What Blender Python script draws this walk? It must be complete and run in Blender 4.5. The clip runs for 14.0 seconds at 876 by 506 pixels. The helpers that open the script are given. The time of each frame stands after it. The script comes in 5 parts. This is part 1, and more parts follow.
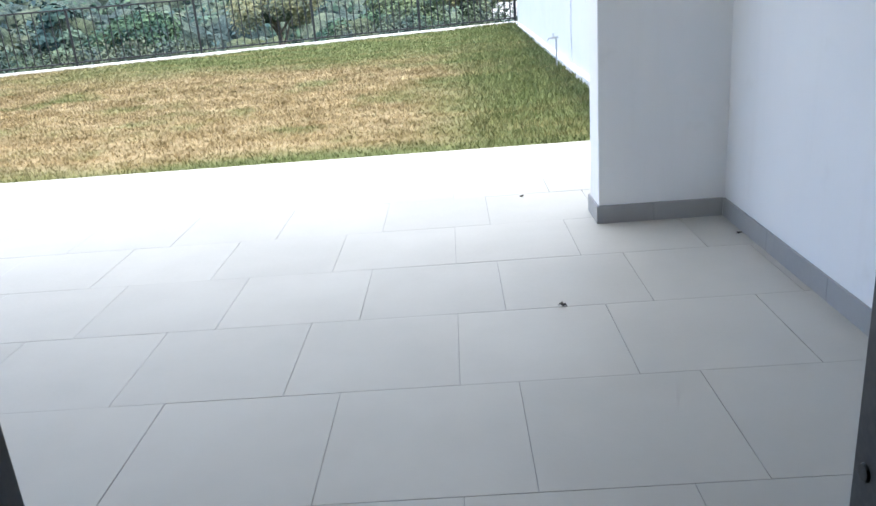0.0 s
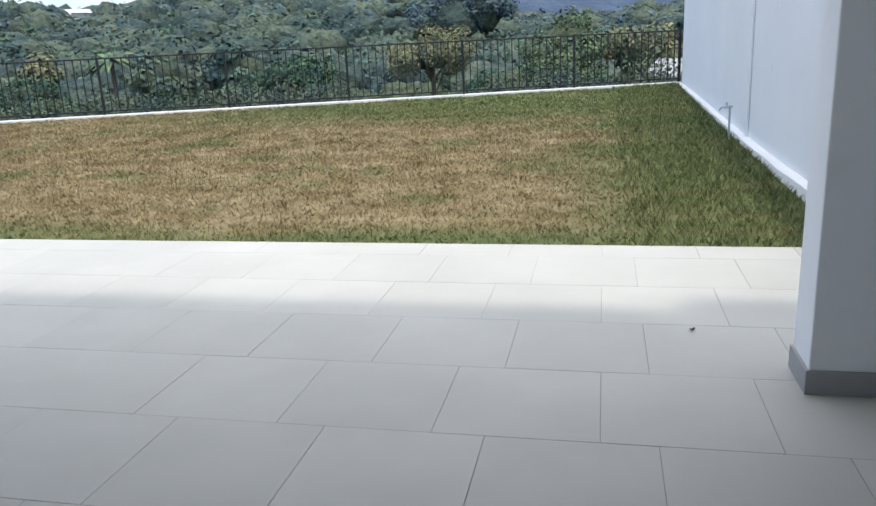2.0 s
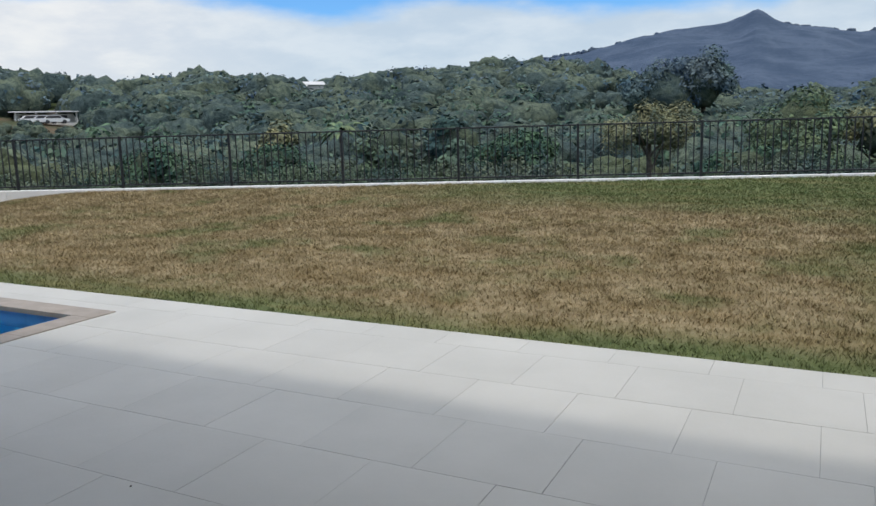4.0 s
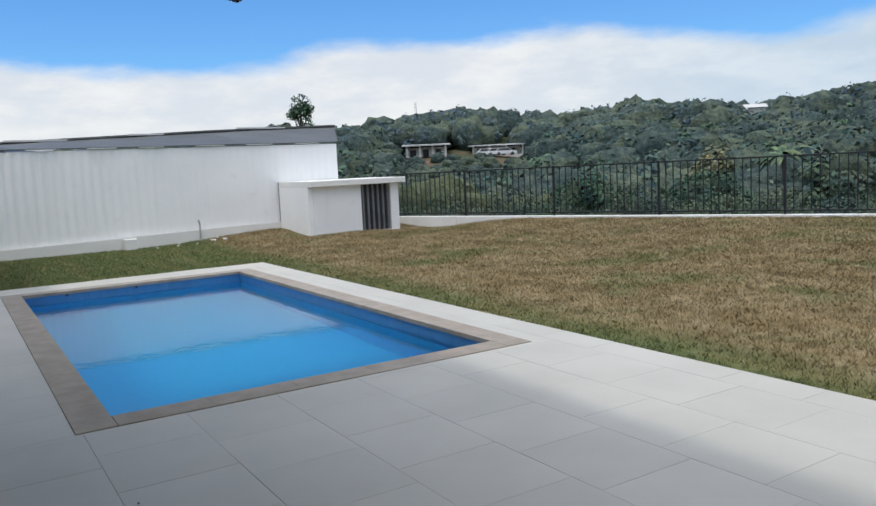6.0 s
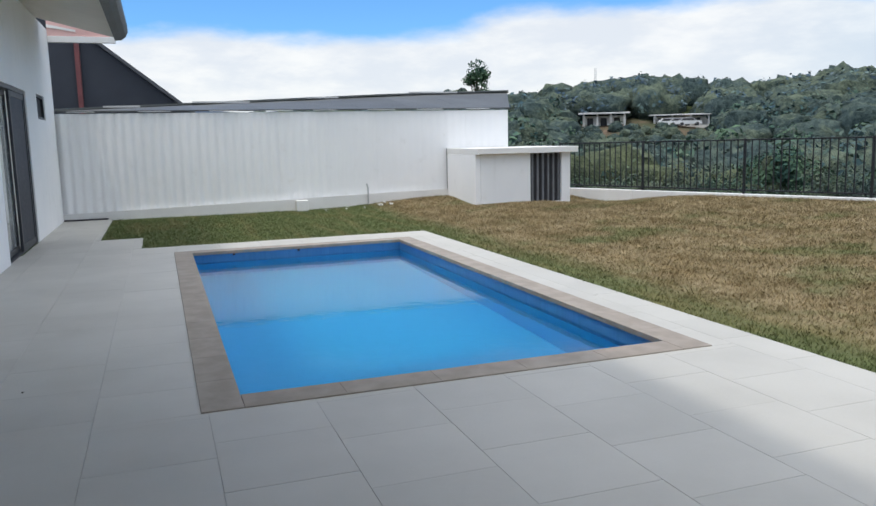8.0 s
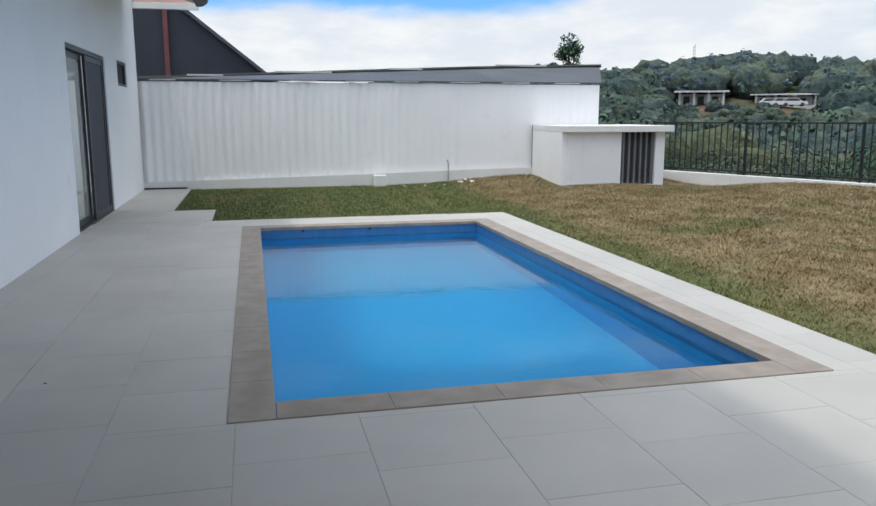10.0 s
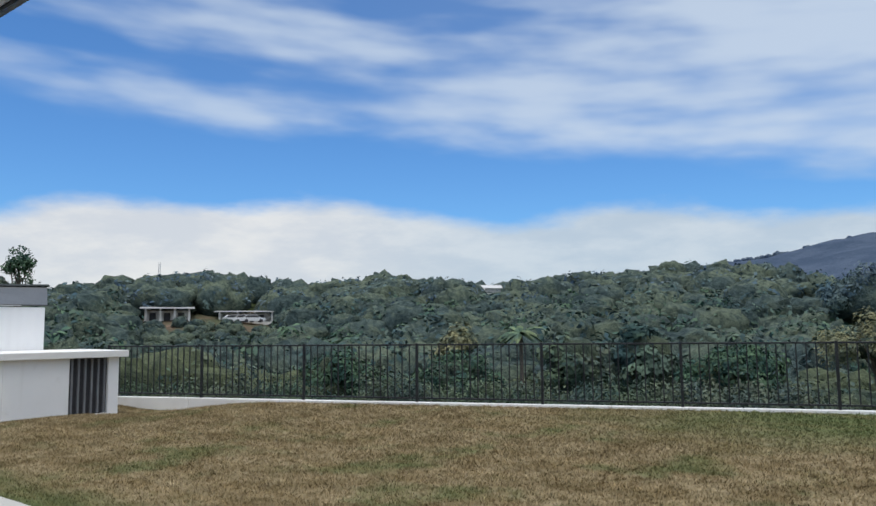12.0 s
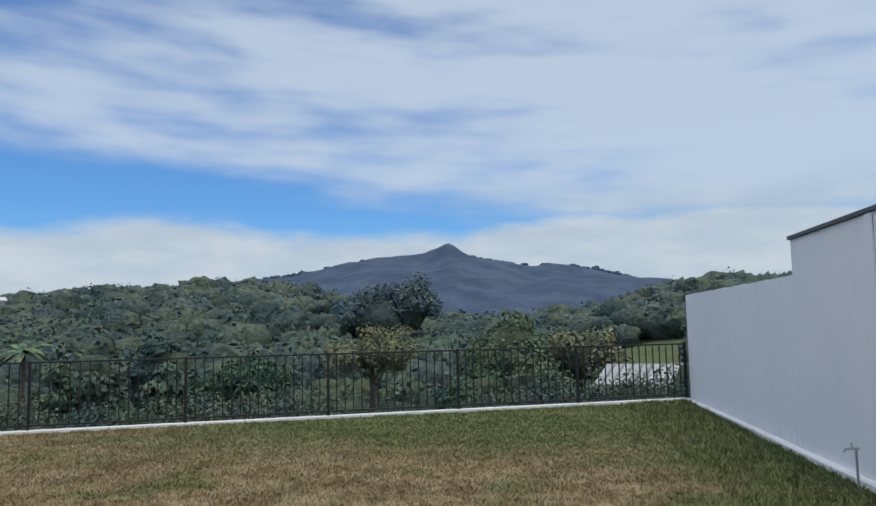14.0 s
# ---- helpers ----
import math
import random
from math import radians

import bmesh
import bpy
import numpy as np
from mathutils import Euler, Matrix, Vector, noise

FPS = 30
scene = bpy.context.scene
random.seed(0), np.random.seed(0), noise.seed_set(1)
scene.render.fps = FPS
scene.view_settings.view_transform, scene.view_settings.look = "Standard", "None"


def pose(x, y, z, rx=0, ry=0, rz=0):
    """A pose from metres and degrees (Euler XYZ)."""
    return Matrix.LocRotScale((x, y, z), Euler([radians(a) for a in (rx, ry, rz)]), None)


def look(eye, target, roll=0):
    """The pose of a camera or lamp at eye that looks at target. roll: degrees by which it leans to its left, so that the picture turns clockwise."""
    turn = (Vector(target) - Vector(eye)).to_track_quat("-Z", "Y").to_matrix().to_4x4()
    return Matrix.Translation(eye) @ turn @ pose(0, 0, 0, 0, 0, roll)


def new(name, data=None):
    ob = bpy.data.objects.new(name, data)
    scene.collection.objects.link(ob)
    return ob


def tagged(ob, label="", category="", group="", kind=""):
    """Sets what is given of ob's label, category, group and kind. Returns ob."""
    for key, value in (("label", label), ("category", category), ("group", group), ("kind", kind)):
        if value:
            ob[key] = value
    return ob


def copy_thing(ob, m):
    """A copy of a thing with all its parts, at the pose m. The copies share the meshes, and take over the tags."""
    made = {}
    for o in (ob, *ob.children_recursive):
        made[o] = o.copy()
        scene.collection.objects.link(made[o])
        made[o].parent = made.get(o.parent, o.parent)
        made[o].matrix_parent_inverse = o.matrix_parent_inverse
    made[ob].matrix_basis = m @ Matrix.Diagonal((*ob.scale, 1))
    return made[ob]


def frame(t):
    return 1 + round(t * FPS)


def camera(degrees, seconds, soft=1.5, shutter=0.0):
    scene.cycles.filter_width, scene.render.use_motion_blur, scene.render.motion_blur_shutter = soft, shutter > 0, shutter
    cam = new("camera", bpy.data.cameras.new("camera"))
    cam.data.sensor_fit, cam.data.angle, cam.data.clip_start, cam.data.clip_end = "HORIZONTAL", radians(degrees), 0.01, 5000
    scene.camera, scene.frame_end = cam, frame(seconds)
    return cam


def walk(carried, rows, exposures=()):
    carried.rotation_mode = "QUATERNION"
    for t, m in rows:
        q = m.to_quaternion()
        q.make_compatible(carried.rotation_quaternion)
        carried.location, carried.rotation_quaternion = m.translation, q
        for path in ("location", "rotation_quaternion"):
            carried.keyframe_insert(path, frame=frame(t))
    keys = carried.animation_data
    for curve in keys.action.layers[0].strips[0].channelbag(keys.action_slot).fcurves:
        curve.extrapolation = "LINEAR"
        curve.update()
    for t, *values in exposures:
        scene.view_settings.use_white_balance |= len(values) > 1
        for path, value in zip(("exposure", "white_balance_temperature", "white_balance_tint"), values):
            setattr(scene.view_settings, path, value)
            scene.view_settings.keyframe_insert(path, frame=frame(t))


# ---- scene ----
cam = camera(58.9, 14.0)
PATH = [
    (0, (0.046, -0.368, 1.266), (-0.023, 1.523, 0.617), -4.6),
    (0.5, (0.049, -0.085, 1.218), (-0.208, 1.771, 0.518), -5.2),
    (1, (0.051, 0.247, 1.236), (-0.333, 2.085, 0.546), -3.8),
    (1.5, (0.022, 0.486, 1.286), (-0.404, 2.337, 0.661), -3.3),
    (2, (-0.004, 0.672, 1.352), (-0.416, 2.559, 0.834), -2.5),
    (2.5, (0.009, 0.791, 1.399), (-0.498, 2.681, 0.986), -2.1),
    (4.8, (-0.888, 1.057, 1.511), (-2.091, 2.633, 1.249), -1.8),
    (5, (-0.88, 1.104, 1.514), (-2.19, 2.595, 1.262), -2.2),
    (5.5, (-0.904, 1.294, 1.492), (-2.484, 2.499, 1.266), -2.9),
    (6, (-0.947, 1.383, 1.478), (-2.628, 2.444, 1.256), -2.7),
    (6.5, (-1.104, 1.462, 1.486), (-2.847, 2.416, 1.261), -2.6),
    (7, (-1.244, 1.523, 1.502), (-3.042, 2.369, 1.271), -2.0),
    (7.5, (-1.376, 1.659, 1.504), (-3.239, 2.351, 1.276), -1.9),
    (8, (-1.513, 1.774, 1.483), (-3.377, 2.438, 1.194), -1.3),
    (8.2, (-1.608, 1.803, 1.47), (-3.474, 2.452, 1.159), -1.1),
    (10.3, (-2.205, 2.147, 1.493), (-4.124, 2.594, 1.145), -0.0),
    (10.5, (-2.233, 2.191, 1.543), (-4.13, 2.759, 1.262), -0.1),
    (11, (-2.242, 2.224, 1.593), (-4.009, 3.16, 1.553), 0.8),
    (11.5, (-2.185, 2.262, 1.624), (-3.732, 3.528, 1.696), 0.4),
    (12, (-2.183, 2.394, 1.671), (-3.439, 3.938, 1.864), -0.4),
    (12.5, (-2.089, 2.472, 1.698), (-3.027, 4.221, 1.943), -1.4),
    (13, (-1.973, 2.415, 1.673), (-2.615, 4.291, 1.932), -1.7),
    (13.5, (-1.923, 2.456, 1.715), (-2.285, 4.406, 1.971), -1.6),
    (14, (-1.854, 2.558, 1.65), (-2.042, 4.537, 1.867), -1.1),
]
walk(cam, [(t, look(eye, target, roll)) for t, eye, target, roll in PATH],
     exposures=[(0.0, 1.8), (0.5, 1.42), (1.0, 1.27), (1.5, 0.92), (2.0, 0.78), (2.5, 0.48), (5.0, 0.15), (8.0, 0.33), (10.5, 0.26), (11.0, 0.12), (11.5, 0.13), (12.5, -0.06), (14.0, -0.06)])

# ---- sky and sun ----
SUN_DIR = Vector((0.13, -0.31, 1.0)).normalized()
world = bpy.data.worlds.new("sky")
scene.world = world
world.use_nodes = True
wn, wl = world.node_tree.nodes, world.node_tree.links
wn.clear()


def wnode(kind, **kw):
    n = wn.new(kind)
    for k, v in kw.items():
        n.inputs[k].default_value = v
    return n


def wmath(op, a, b=None, c=None, clamp=False):
    n = wn.new("ShaderNodeMath")
    n.operation, n.use_clamp = op, clamp
    for k, v in enumerate((a, b, c)):
        if v is None:
            continue
        if isinstance(v, (int, float)):
            n.inputs[k].default_value = v
        else:
            wl.new(v, n.inputs[k])
    return n.outputs[0]


def wramp(v, lo, hi):
    n = wn.new("ShaderNodeMapRange")
    n.interpolation_type = "SMOOTHSTEP"
    wl.new(v, n.inputs[0])
    n.inputs[1].default_value, n.inputs[2].default_value = lo, hi
    return n.outputs[0]


def wmix(f, a, b):
    n = wn.new("ShaderNodeMix")
    n.data_type = "RGBA"
    for k, v in ((0, f), (6, a), (7, b)):
        if isinstance(v, tuple):
            n.inputs[k].default_value = (*v, 1)
        elif isinstance(v, float):
            n.inputs[k].default_value = v
        else:
            wl.new(v, n.inputs[k])
    return n.outputs[2]


def wnoise(vec, scale, detail, rough):
    n = wn.new("ShaderNodeTexNoise")
    wl.new(vec, n.inputs["Vector"])
    n.inputs["Scale"].default_value, n.inputs["Detail"].default_value, n.inputs["Roughness"].default_value = scale, detail, rough
    return n.outputs[0]


sky = wn.new("ShaderNodeTexSky")
sky.sky_type, sky.sun_disc = "NISHITA", False
sky.sun_elevation = math.asin(SUN_DIR.z)
sky.sun_rotation = math.atan2(SUN_DIR.x, SUN_DIR.y)
sky.air_density, sky.dust_density, sky.ozone_density = 1.0, 0.3, 3.0
coord = wn.new("ShaderNodeTexCoord")
sep = wn.new("ShaderNodeSeparateXYZ")
wl.new(coord.outputs["Generated"], sep.inputs[0])
dx, dy, dz = sep.outputs


def wcurve(v, points):
    """A smooth curve through (degrees, value) points over azimuths from -110 to 110; values in tens of degrees."""
    n = wn.new("ShaderNodeFloatCurve")
    c = n.mapping.curves[0]
    pts = [((a + 110) / 220, z / 20) for a, z in points]
    c.points[0].location, c.points[1].location = pts[0], pts[-1]
    for p in pts[1:-1]:
        c.points.new(*p)
    n.mapping.update()
    wl.new(wmath("DIVIDE", wmath("ADD", v, 110.0), 220.0, clamp=True), n.inputs["Value"])
    return wmath("MULTIPLY", n.outputs[0], 20.0)


def wvec(a, b, c):
    n = wn.new("ShaderNodeCombineXYZ")
    for k, v in enumerate((a, b, c)):
        if isinstance(v, (int, float)):
            n.inputs[k].default_value = v
        else:
            wl.new(v, n.inputs[k])
    return n.outputs[0]


azim = wmath("MULTIPLY", wmath("ARCTAN2", wmath("MULTIPLY", dx, -1.0), dy), 57.2958)
elev = wmath("MULTIPLY", wmath("ARCSINE", dz), 57.2958)
flat = wvec(dx, dy, wmath("MULTIPLY", dz, 3.0))
# a bank of cumulus low over the hills, a strip of clear blue, and drawn-out sheets of thin cloud above it
puff = wnoise(flat, 5.0, 6.0, 0.55)
bank_top = wcurve(azim, [(-110, 8.5), (-30, 8.6), (-2, 8.4), (6, 7.5), (16, 7.8), (25, 8.6), (32, 7.8), (43, 8.1), (50, 9.1), (56, 8.6), (62, 9.2), (71, 7.5), (90, 7.4), (110, 8.0)])
gap_top = wcurve(azim, [(-110, 7.0), (-20, 7.2), (-2, 8.1), (6, 9.1), (13, 10.2), (23, 11.8), (36, 13.2), (50, 13.8), (63, 14.4), (72, 15.2), (110, 16.0)])
edge = wmath("ADD", wmath("SUBTRACT", elev, bank_top), wmath("MULTIPLY", wmath("SUBTRACT", puff, 0.5), -4.2))
bank = wmath("SUBTRACT", 1.0, wramp(edge, -0.9, 0.75))
lean = wmath("SUBTRACT", elev, wmath("MULTIPLY", azim, 0.05))
sheet_noise = wnoise(wvec(wmath("MULTIPLY", azim, 0.045), wmath("MULTIPLY", lean, 0.26), 0.7), 1.0, 3.0, 0.5)
fibre = wnoise(wvec(wmath("MULTIPLY", azim, 0.12), wmath("MULTIPLY", lean, 0.42), 4.1), 1.0, 3.0, 0.5)
above = wramp(wmath("ADD", wmath("SUBTRACT", elev, gap_top), wmath("MULTIPLY", wmath("SUBTRACT", fibre, 0.5), 3.0)), -0.6, 1.9)
thick = wmath("ADD", wmath("MULTIPLY", sheet_noise, 0.7), wmath("MULTIPLY", fibre, 0.3))
east = wramp(azim, 75.0, 5.0)
veil = wramp(azim, 18.0, -22.0)
cover = wramp(wmath("ADD", thick, wmath("ADD", wmath("MULTIPLY", east, 0.12), wmath("MULTIPLY", veil, 0.10))), 0.44, 0.70)
streak = wmath("MULTIPLY", above, wmath("ADD", wmath("MULTIPLY", east, 0.14), wmath("MULTIPLY", cover, 0.68)))
cloud = wmath("MAXIMUM", wmath("MULTIPLY", bank, 0.93), wmath("MAXIMUM", streak, wmath("MULTIPLY", wramp(dz, 0.45, 0.75), 0.8)))
shade = wramp(wnoise(flat, 9.0, 5.0, 0.6), 0.35, 0.7)
overhead = wmath("ADD", 1.0, wmath("MULTIPLY", wramp(dz, 0.42, 0.9), 1.5))
lit = wn.new("ShaderNodeVectorMath")
lit.operation = "SCALE"
thin = wmath("MULTIPLY", wramp(dz, 0.15, 0.21), wmath("SUBTRACT", 1.0, wramp(dz, 0.45, 0.6)))
wl.new(wmix(thin, wmix(wmath("MULTIPLY", wramp(azim, 54.0, 30.0), wramp(dz, 0.40, 0.24)), wmix(shade, (6.5, 6.8, 7.2), (8.0, 8.0, 7.85)), wmix(shade, (5.0, 5.9, 6.8), (6.1, 6.8, 7.4))), (6.0, 6.95, 8.1)), lit.inputs[0])
wl.new(overhead, lit.inputs[3])
cloud_color = lit.outputs[0]
tint = wn.new("ShaderNodeMix")
tint.data_type, tint.blend_type = "RGBA", "MULTIPLY"
tint.inputs[0].default_value = 1.0
wl.new(sky.outputs[0], tint.inputs[6])
tint.inputs[7].default_value = (0.58, 0.98, 1.38, 1)
bg = wnode("ShaderNodeBackground", Strength=0.10)
wl.new(wmix(cloud, tint.outputs[2], cloud_color), bg.inputs[0])
wout = wn.new("ShaderNodeOutputWorld")
wl.new(bg.outputs[0], wout.inputs[0])

sun = new("sun", bpy.data.lights.new("sun", "SUN"))
sun.data.energy, sun.data.angle, sun.data.color = 1.20, radians(4.5), (1.0, 0.95, 0.88)
sun.matrix_world = look(SUN_DIR * 60, (0, 0, 0))


# ---- materials ----
class Mat:
    """A small builder for node materials."""

    def __init__(self, name, rough=0.6, metal=0.0, spec=0.5):
        self.m = bpy.data.materials.new(name)
        self.m.use_nodes = True
        self.t = self.m.node_tree
        self.n, self.l = self.t.nodes, self.t.links
        self.p = self.n["Principled BSDF"]
        self.p.inputs["Roughness"].default_value = rough
        self.p.inputs["Metallic"].default_value = metal
        self.p.inputs["Specular IOR Level"].default_value = spec
        self.geo = self.n.new("ShaderNodeNewGeometry")
        self.info = self.n.new("ShaderNodeObjectInfo")
        self.pos = self.geo.outputs["Position"]
        self.random, self.island = self.info.outputs["Random"], self.geo.outputs["Random Per Island"]

    def put(self, v, sock):
        if isinstance(v, tuple):
            sock.default_value = (*v, 1) if len(v) == 3 and sock.type == "RGBA" else v
        elif isinstance(v, (int, float)):
            sock.default_value = v
        else:
            self.l.new(v, sock)

    def scaled(self, s):
        n = self.n.new("ShaderNodeVectorMath")
        n.operation = "MULTIPLY"
        self.l.new(self.pos, n.inputs[0])
        n.inputs[1].default_value = s
        return n.outputs[0]

    def noise(self, scale, detail=4.0, rough=0.55, vec=None):
        n = self.n.new("ShaderNodeTexNoise")
        self.l.new(vec or self.pos, n.inputs["Vector"])
        n.inputs["Scale"].default_value, n.inputs["Detail"].default_value, n.inputs["Roughness"].default_value = scale, detail, rough
        return n.outputs[0]

    def ramp(self, v, lo, hi, a=0.0, b=1.0):
        n = self.n.new("ShaderNodeMapRange")
        n.interpolation_type = "SMOOTHSTEP"
        self.l.new(v, n.inputs[0])
        n.inputs[1].default_value, n.inputs[2].default_value, n.inputs[3].default_value, n.inputs[4].default_value = lo, hi, a, b
        return n.outputs[0]

    def math(self, op, a, b=0.0, clamp=False):
        n = self.n.new("ShaderNodeMath")
        n.operation, n.use_clamp = op, clamp
        self.put(a, n.inputs[0])
        self.put(b, n.inputs[1])
        return n.outputs[0]

    def mix(self, f, a, b, blend="MIX"):
        n = self.n.new("ShaderNodeMix")
        n.data_type, n.blend_type = "RGBA", blend
        self.put(f, n.inputs[0])
        self.put(a, n.inputs[6])
        self.put(b, n.inputs[7])
        return n.outputs[2]

    def axis(self, k):
        n = self.n.new("ShaderNodeSeparateXYZ")
        self.l.new(self.pos, n.inputs[0])
        return n.outputs[k]

    def color(self, v):
        self.put(v, self.p.inputs["Base Color"])
        return self

    def rough(self, v):
        self.put(v, self.p.inputs["Roughness"])
        return self

    def bump(self, h, strength=0.2, distance=0.01):
        n = self.n.new("ShaderNodeBump")
        n.inputs["Strength"].default_value, n.inputs["Distance"].default_value = strength, distance
        self.l.new(h, n.inputs["Height"])
        self.l.new(n.outputs[0], self.p.inputs["Normal"])
        return self


def plain(name, a, b, scale=3.0, fine=40.0, rough=0.6, metal=0.0, strength=0.15, vary=0.0):
    """Two shades mixed by coarse and fine noise, with a fine relief; vary: how far pieces differ in lightness."""
    m = Mat(name, rough, metal)
    big, small = m.noise(scale, 5.0), m.noise(fine, 3.0)
    f = m.math("ADD", m.math("MULTIPLY", m.ramp(big, 0.3, 0.7), 0.7), m.math("MULTIPLY", small, 0.3))
    c = m.mix(f, a, b)
    if vary:
        k = m.math("ADD", m.math("MULTIPLY", m.random, vary), 1.0 - vary / 2)
        c = m.mix(1.0, c, k, "MULTIPLY")
    m.color(c)
    m.rough(m.ramp(small, 0.2, 0.8, max(rough - 0.08, 0.02), min(rough + 0.08, 1.0)))
    m.bump(small, strength, 0.004)
    return m.m


M_TILE = plain("porcelain_tile", (0.410, 0.398, 0.362), (0.476, 0.462, 0.423), 1.3, 60, 0.56, 0, 0.05, 0.06)
M_GROUT = plain("grey_grout", (0.25, 0.243, 0.232), (0.40, 0.39, 0.375), 9, 80, 0.9)
M_BASEBOARD = plain("grey_baseboard", (0.30, 0.30, 0.30), (0.36, 0.36, 0.355), 2, 60, 0.5, 0, 0.05)
M_DIRT = plain("dark_dirt", (0.05, 0.045, 0.04), (0.10, 0.09, 0.08), 30, 200, 0.9)
M_COPING = plain("sand_stone_coping", (0.235, 0.203, 0.172), (0.335, 0.292, 0.252), 5, 90, 0.8, 0, 0.25, 0.05)
M_CONCRETE = plain("white_concrete", (0.70, 0.69, 0.67), (0.80, 0.79, 0.77), 1.5, 40, 0.85, 0, 0.3)
M_DARK_METAL = plain("black_metal", (0.018, 0.02, 0.022), (0.03, 0.032, 0.034), 8, 90, 0.45, 0.3, 0.05)
M_DOOR_FRAME = plain("anthracite_aluminium", (0.035, 0.038, 0.045), (0.05, 0.055, 0.062), 4, 90, 0.45, 0.2, 0.03)
M_DOOR_SLAT = plain("grey_louvre_metal", (0.16, 0.165, 0.18), (0.22, 0.225, 0.24), 4, 60, 0.5, 0.2, 0.05)
M_SHED_DARK = plain("dark_shed_inside", (0.02, 0.02, 0.024), (0.03, 0.03, 0.034), 5, 50, 0.8)
M_ROOF_METAL = plain("weathered_roof_metal", (0.11, 0.12, 0.118), (0.18, 0.19, 0.187), 0.8, 30, 0.5, 0.3, 0.1, 0.2)
M_ROOF_DARK = plain("dark_roof_metal", (0.065, 0.07, 0.073), (0.11, 0.116, 0.118), 0.8, 30, 0.55, 0.3, 0.1, 0.2)
M_SOFFIT = plain("beige_soffit", (0.66, 0.60, 0.54), (0.74, 0.68, 0.62), 1.5, 40, 0.75)
M_GUTTER = plain("dark_grey_gutter", (0.07, 0.075, 0.085), (0.11, 0.115, 0.125), 3, 40, 0.5, 0.2)
M_NAVY = plain("dark_sheet_metal", (0.022, 0.026, 0.038), (0.034, 0.04, 0.055), 1.0, 30, 0.6)
M_RED_POST = plain("red_oxide_steel", (0.15, 0.045, 0.05), (0.21, 0.065, 0.065), 3, 40, 0.6)
M_PINK = plain("faded_red_sheet", (0.62, 0.36, 0.33), (0.72, 0.47, 0.43), 2, 40, 0.6)
M_RUST = plain("rusty_sheet_metal", (0.20, 0.07, 0.06), (0.30, 0.13, 0.11), 3, 40, 0.8)
M_STEEL = plain("galvanised_pipe", (0.42, 0.43, 0.44), (0.55, 0.56, 0.57), 10, 80, 0.4, 0.7)
M_BARK = plain("grey_bark", (0.07, 0.055, 0.04), (0.15, 0.125, 0.10), 8, 40, 0.9, 0, 0.6)
M_WHITE_ROOF = plain("pale_metal_roof", (0.46, 0.46, 0.46), (0.58, 0.58, 0.575), 0.6, 10, 0.55, 0.1)
M_SHED_ROOF = plain("weathered_grey_roof_sheet", (0.24, 0.245, 0.25), (0.34, 0.345, 0.35), 0.8, 12, 0.6, 0.1)
M_FAR_WALL = plain("pale_house_wall", (0.60, 0.58, 0.55), (0.72, 0.70, 0.66), 0.5, 5, 0.8)
M_RED_EARTH = plain("red_earth", (0.15, 0.098, 0.07), (0.24, 0.16, 0.115), 0.4, 5, 0.95)
M_FAR_DARK = plain("dark_opening", (0.04, 0.04, 0.045), (0.06, 0.06, 0.065), 0.5, 5, 0.7)
M_CAR = plain("white_car_paint", (0.72, 0.72, 0.72), (0.78, 0.78, 0.78), 1, 10, 0.3)


def wall_paint():
    m = Mat("white_wall_paint", 0.75)
    cloudy, grain = m.noise(0.9, 5.0), m.noise(120, 3.0)
    runs = m.noise(1.0, 5.0, 0.6, m.scaled((5.0, 5.0, 0.45)))
    c = m.mix(m.ramp(cloudy, 0.3, 0.75), (0.87, 0.87, 0.87), (0.83, 0.835, 0.84))
    c = m.mix(m.math("MULTIPLY", m.ramp(runs, 0.55, 0.8), 0.18), c, (0.66, 0.65, 0.63))
    spots = m.math("MULTIPLY", m.ramp(m.noise(3.5, 5.0), 0.6, 0.8), 0.25)
    m.color(m.mix(spots, c, (0.62, 0.60, 0.56)))
    m.bump(grain, 0.12, 0.003)
    return m.m


M_WALL = wall_paint()


def pool_tile(name, a, b):
    """Small square mosaic tiles with pale joints."""
    m = Mat(name, 0.35)
    brick = m.n.new("ShaderNodeTexBrick")
    brick.offset, brick.squash = 0.0, 1.0
    m.l.new(m.scaled((1.0, 1.0, 1.0)), brick.inputs["Vector"])
    m.put(a, brick.inputs["Color1"])
    m.put(b, brick.inputs["Color2"])
    m.put(tuple(min(1.0, 1.04 * v) for v in b), brick.inputs["Mortar"])
    brick.inputs["Scale"].default_value = 1.0
    brick.inputs["Brick Width"].default_value = brick.inputs["Row Height"].default_value = 0.05
    brick.inputs["Mortar Size"].default_value = 0.002
    c = m.mix(m.math("MULTIPLY", m.noise(0.9, 3.0), 0.3), brick.outputs[0], b)
    m.color(c)
    return m.m


# one mosaic in two tones: shade painted into the first, light into the second
M_POOL_SHADED = pool_tile("shaded_blue_pool_tile", (0.03, 0.155, 0.36), (0.045, 0.19, 0.42))
M_POOL_LIT = pool_tile("lit_blue_pool_tile", (0.036, 0.45, 0.77), (0.044, 0.48, 0.81))


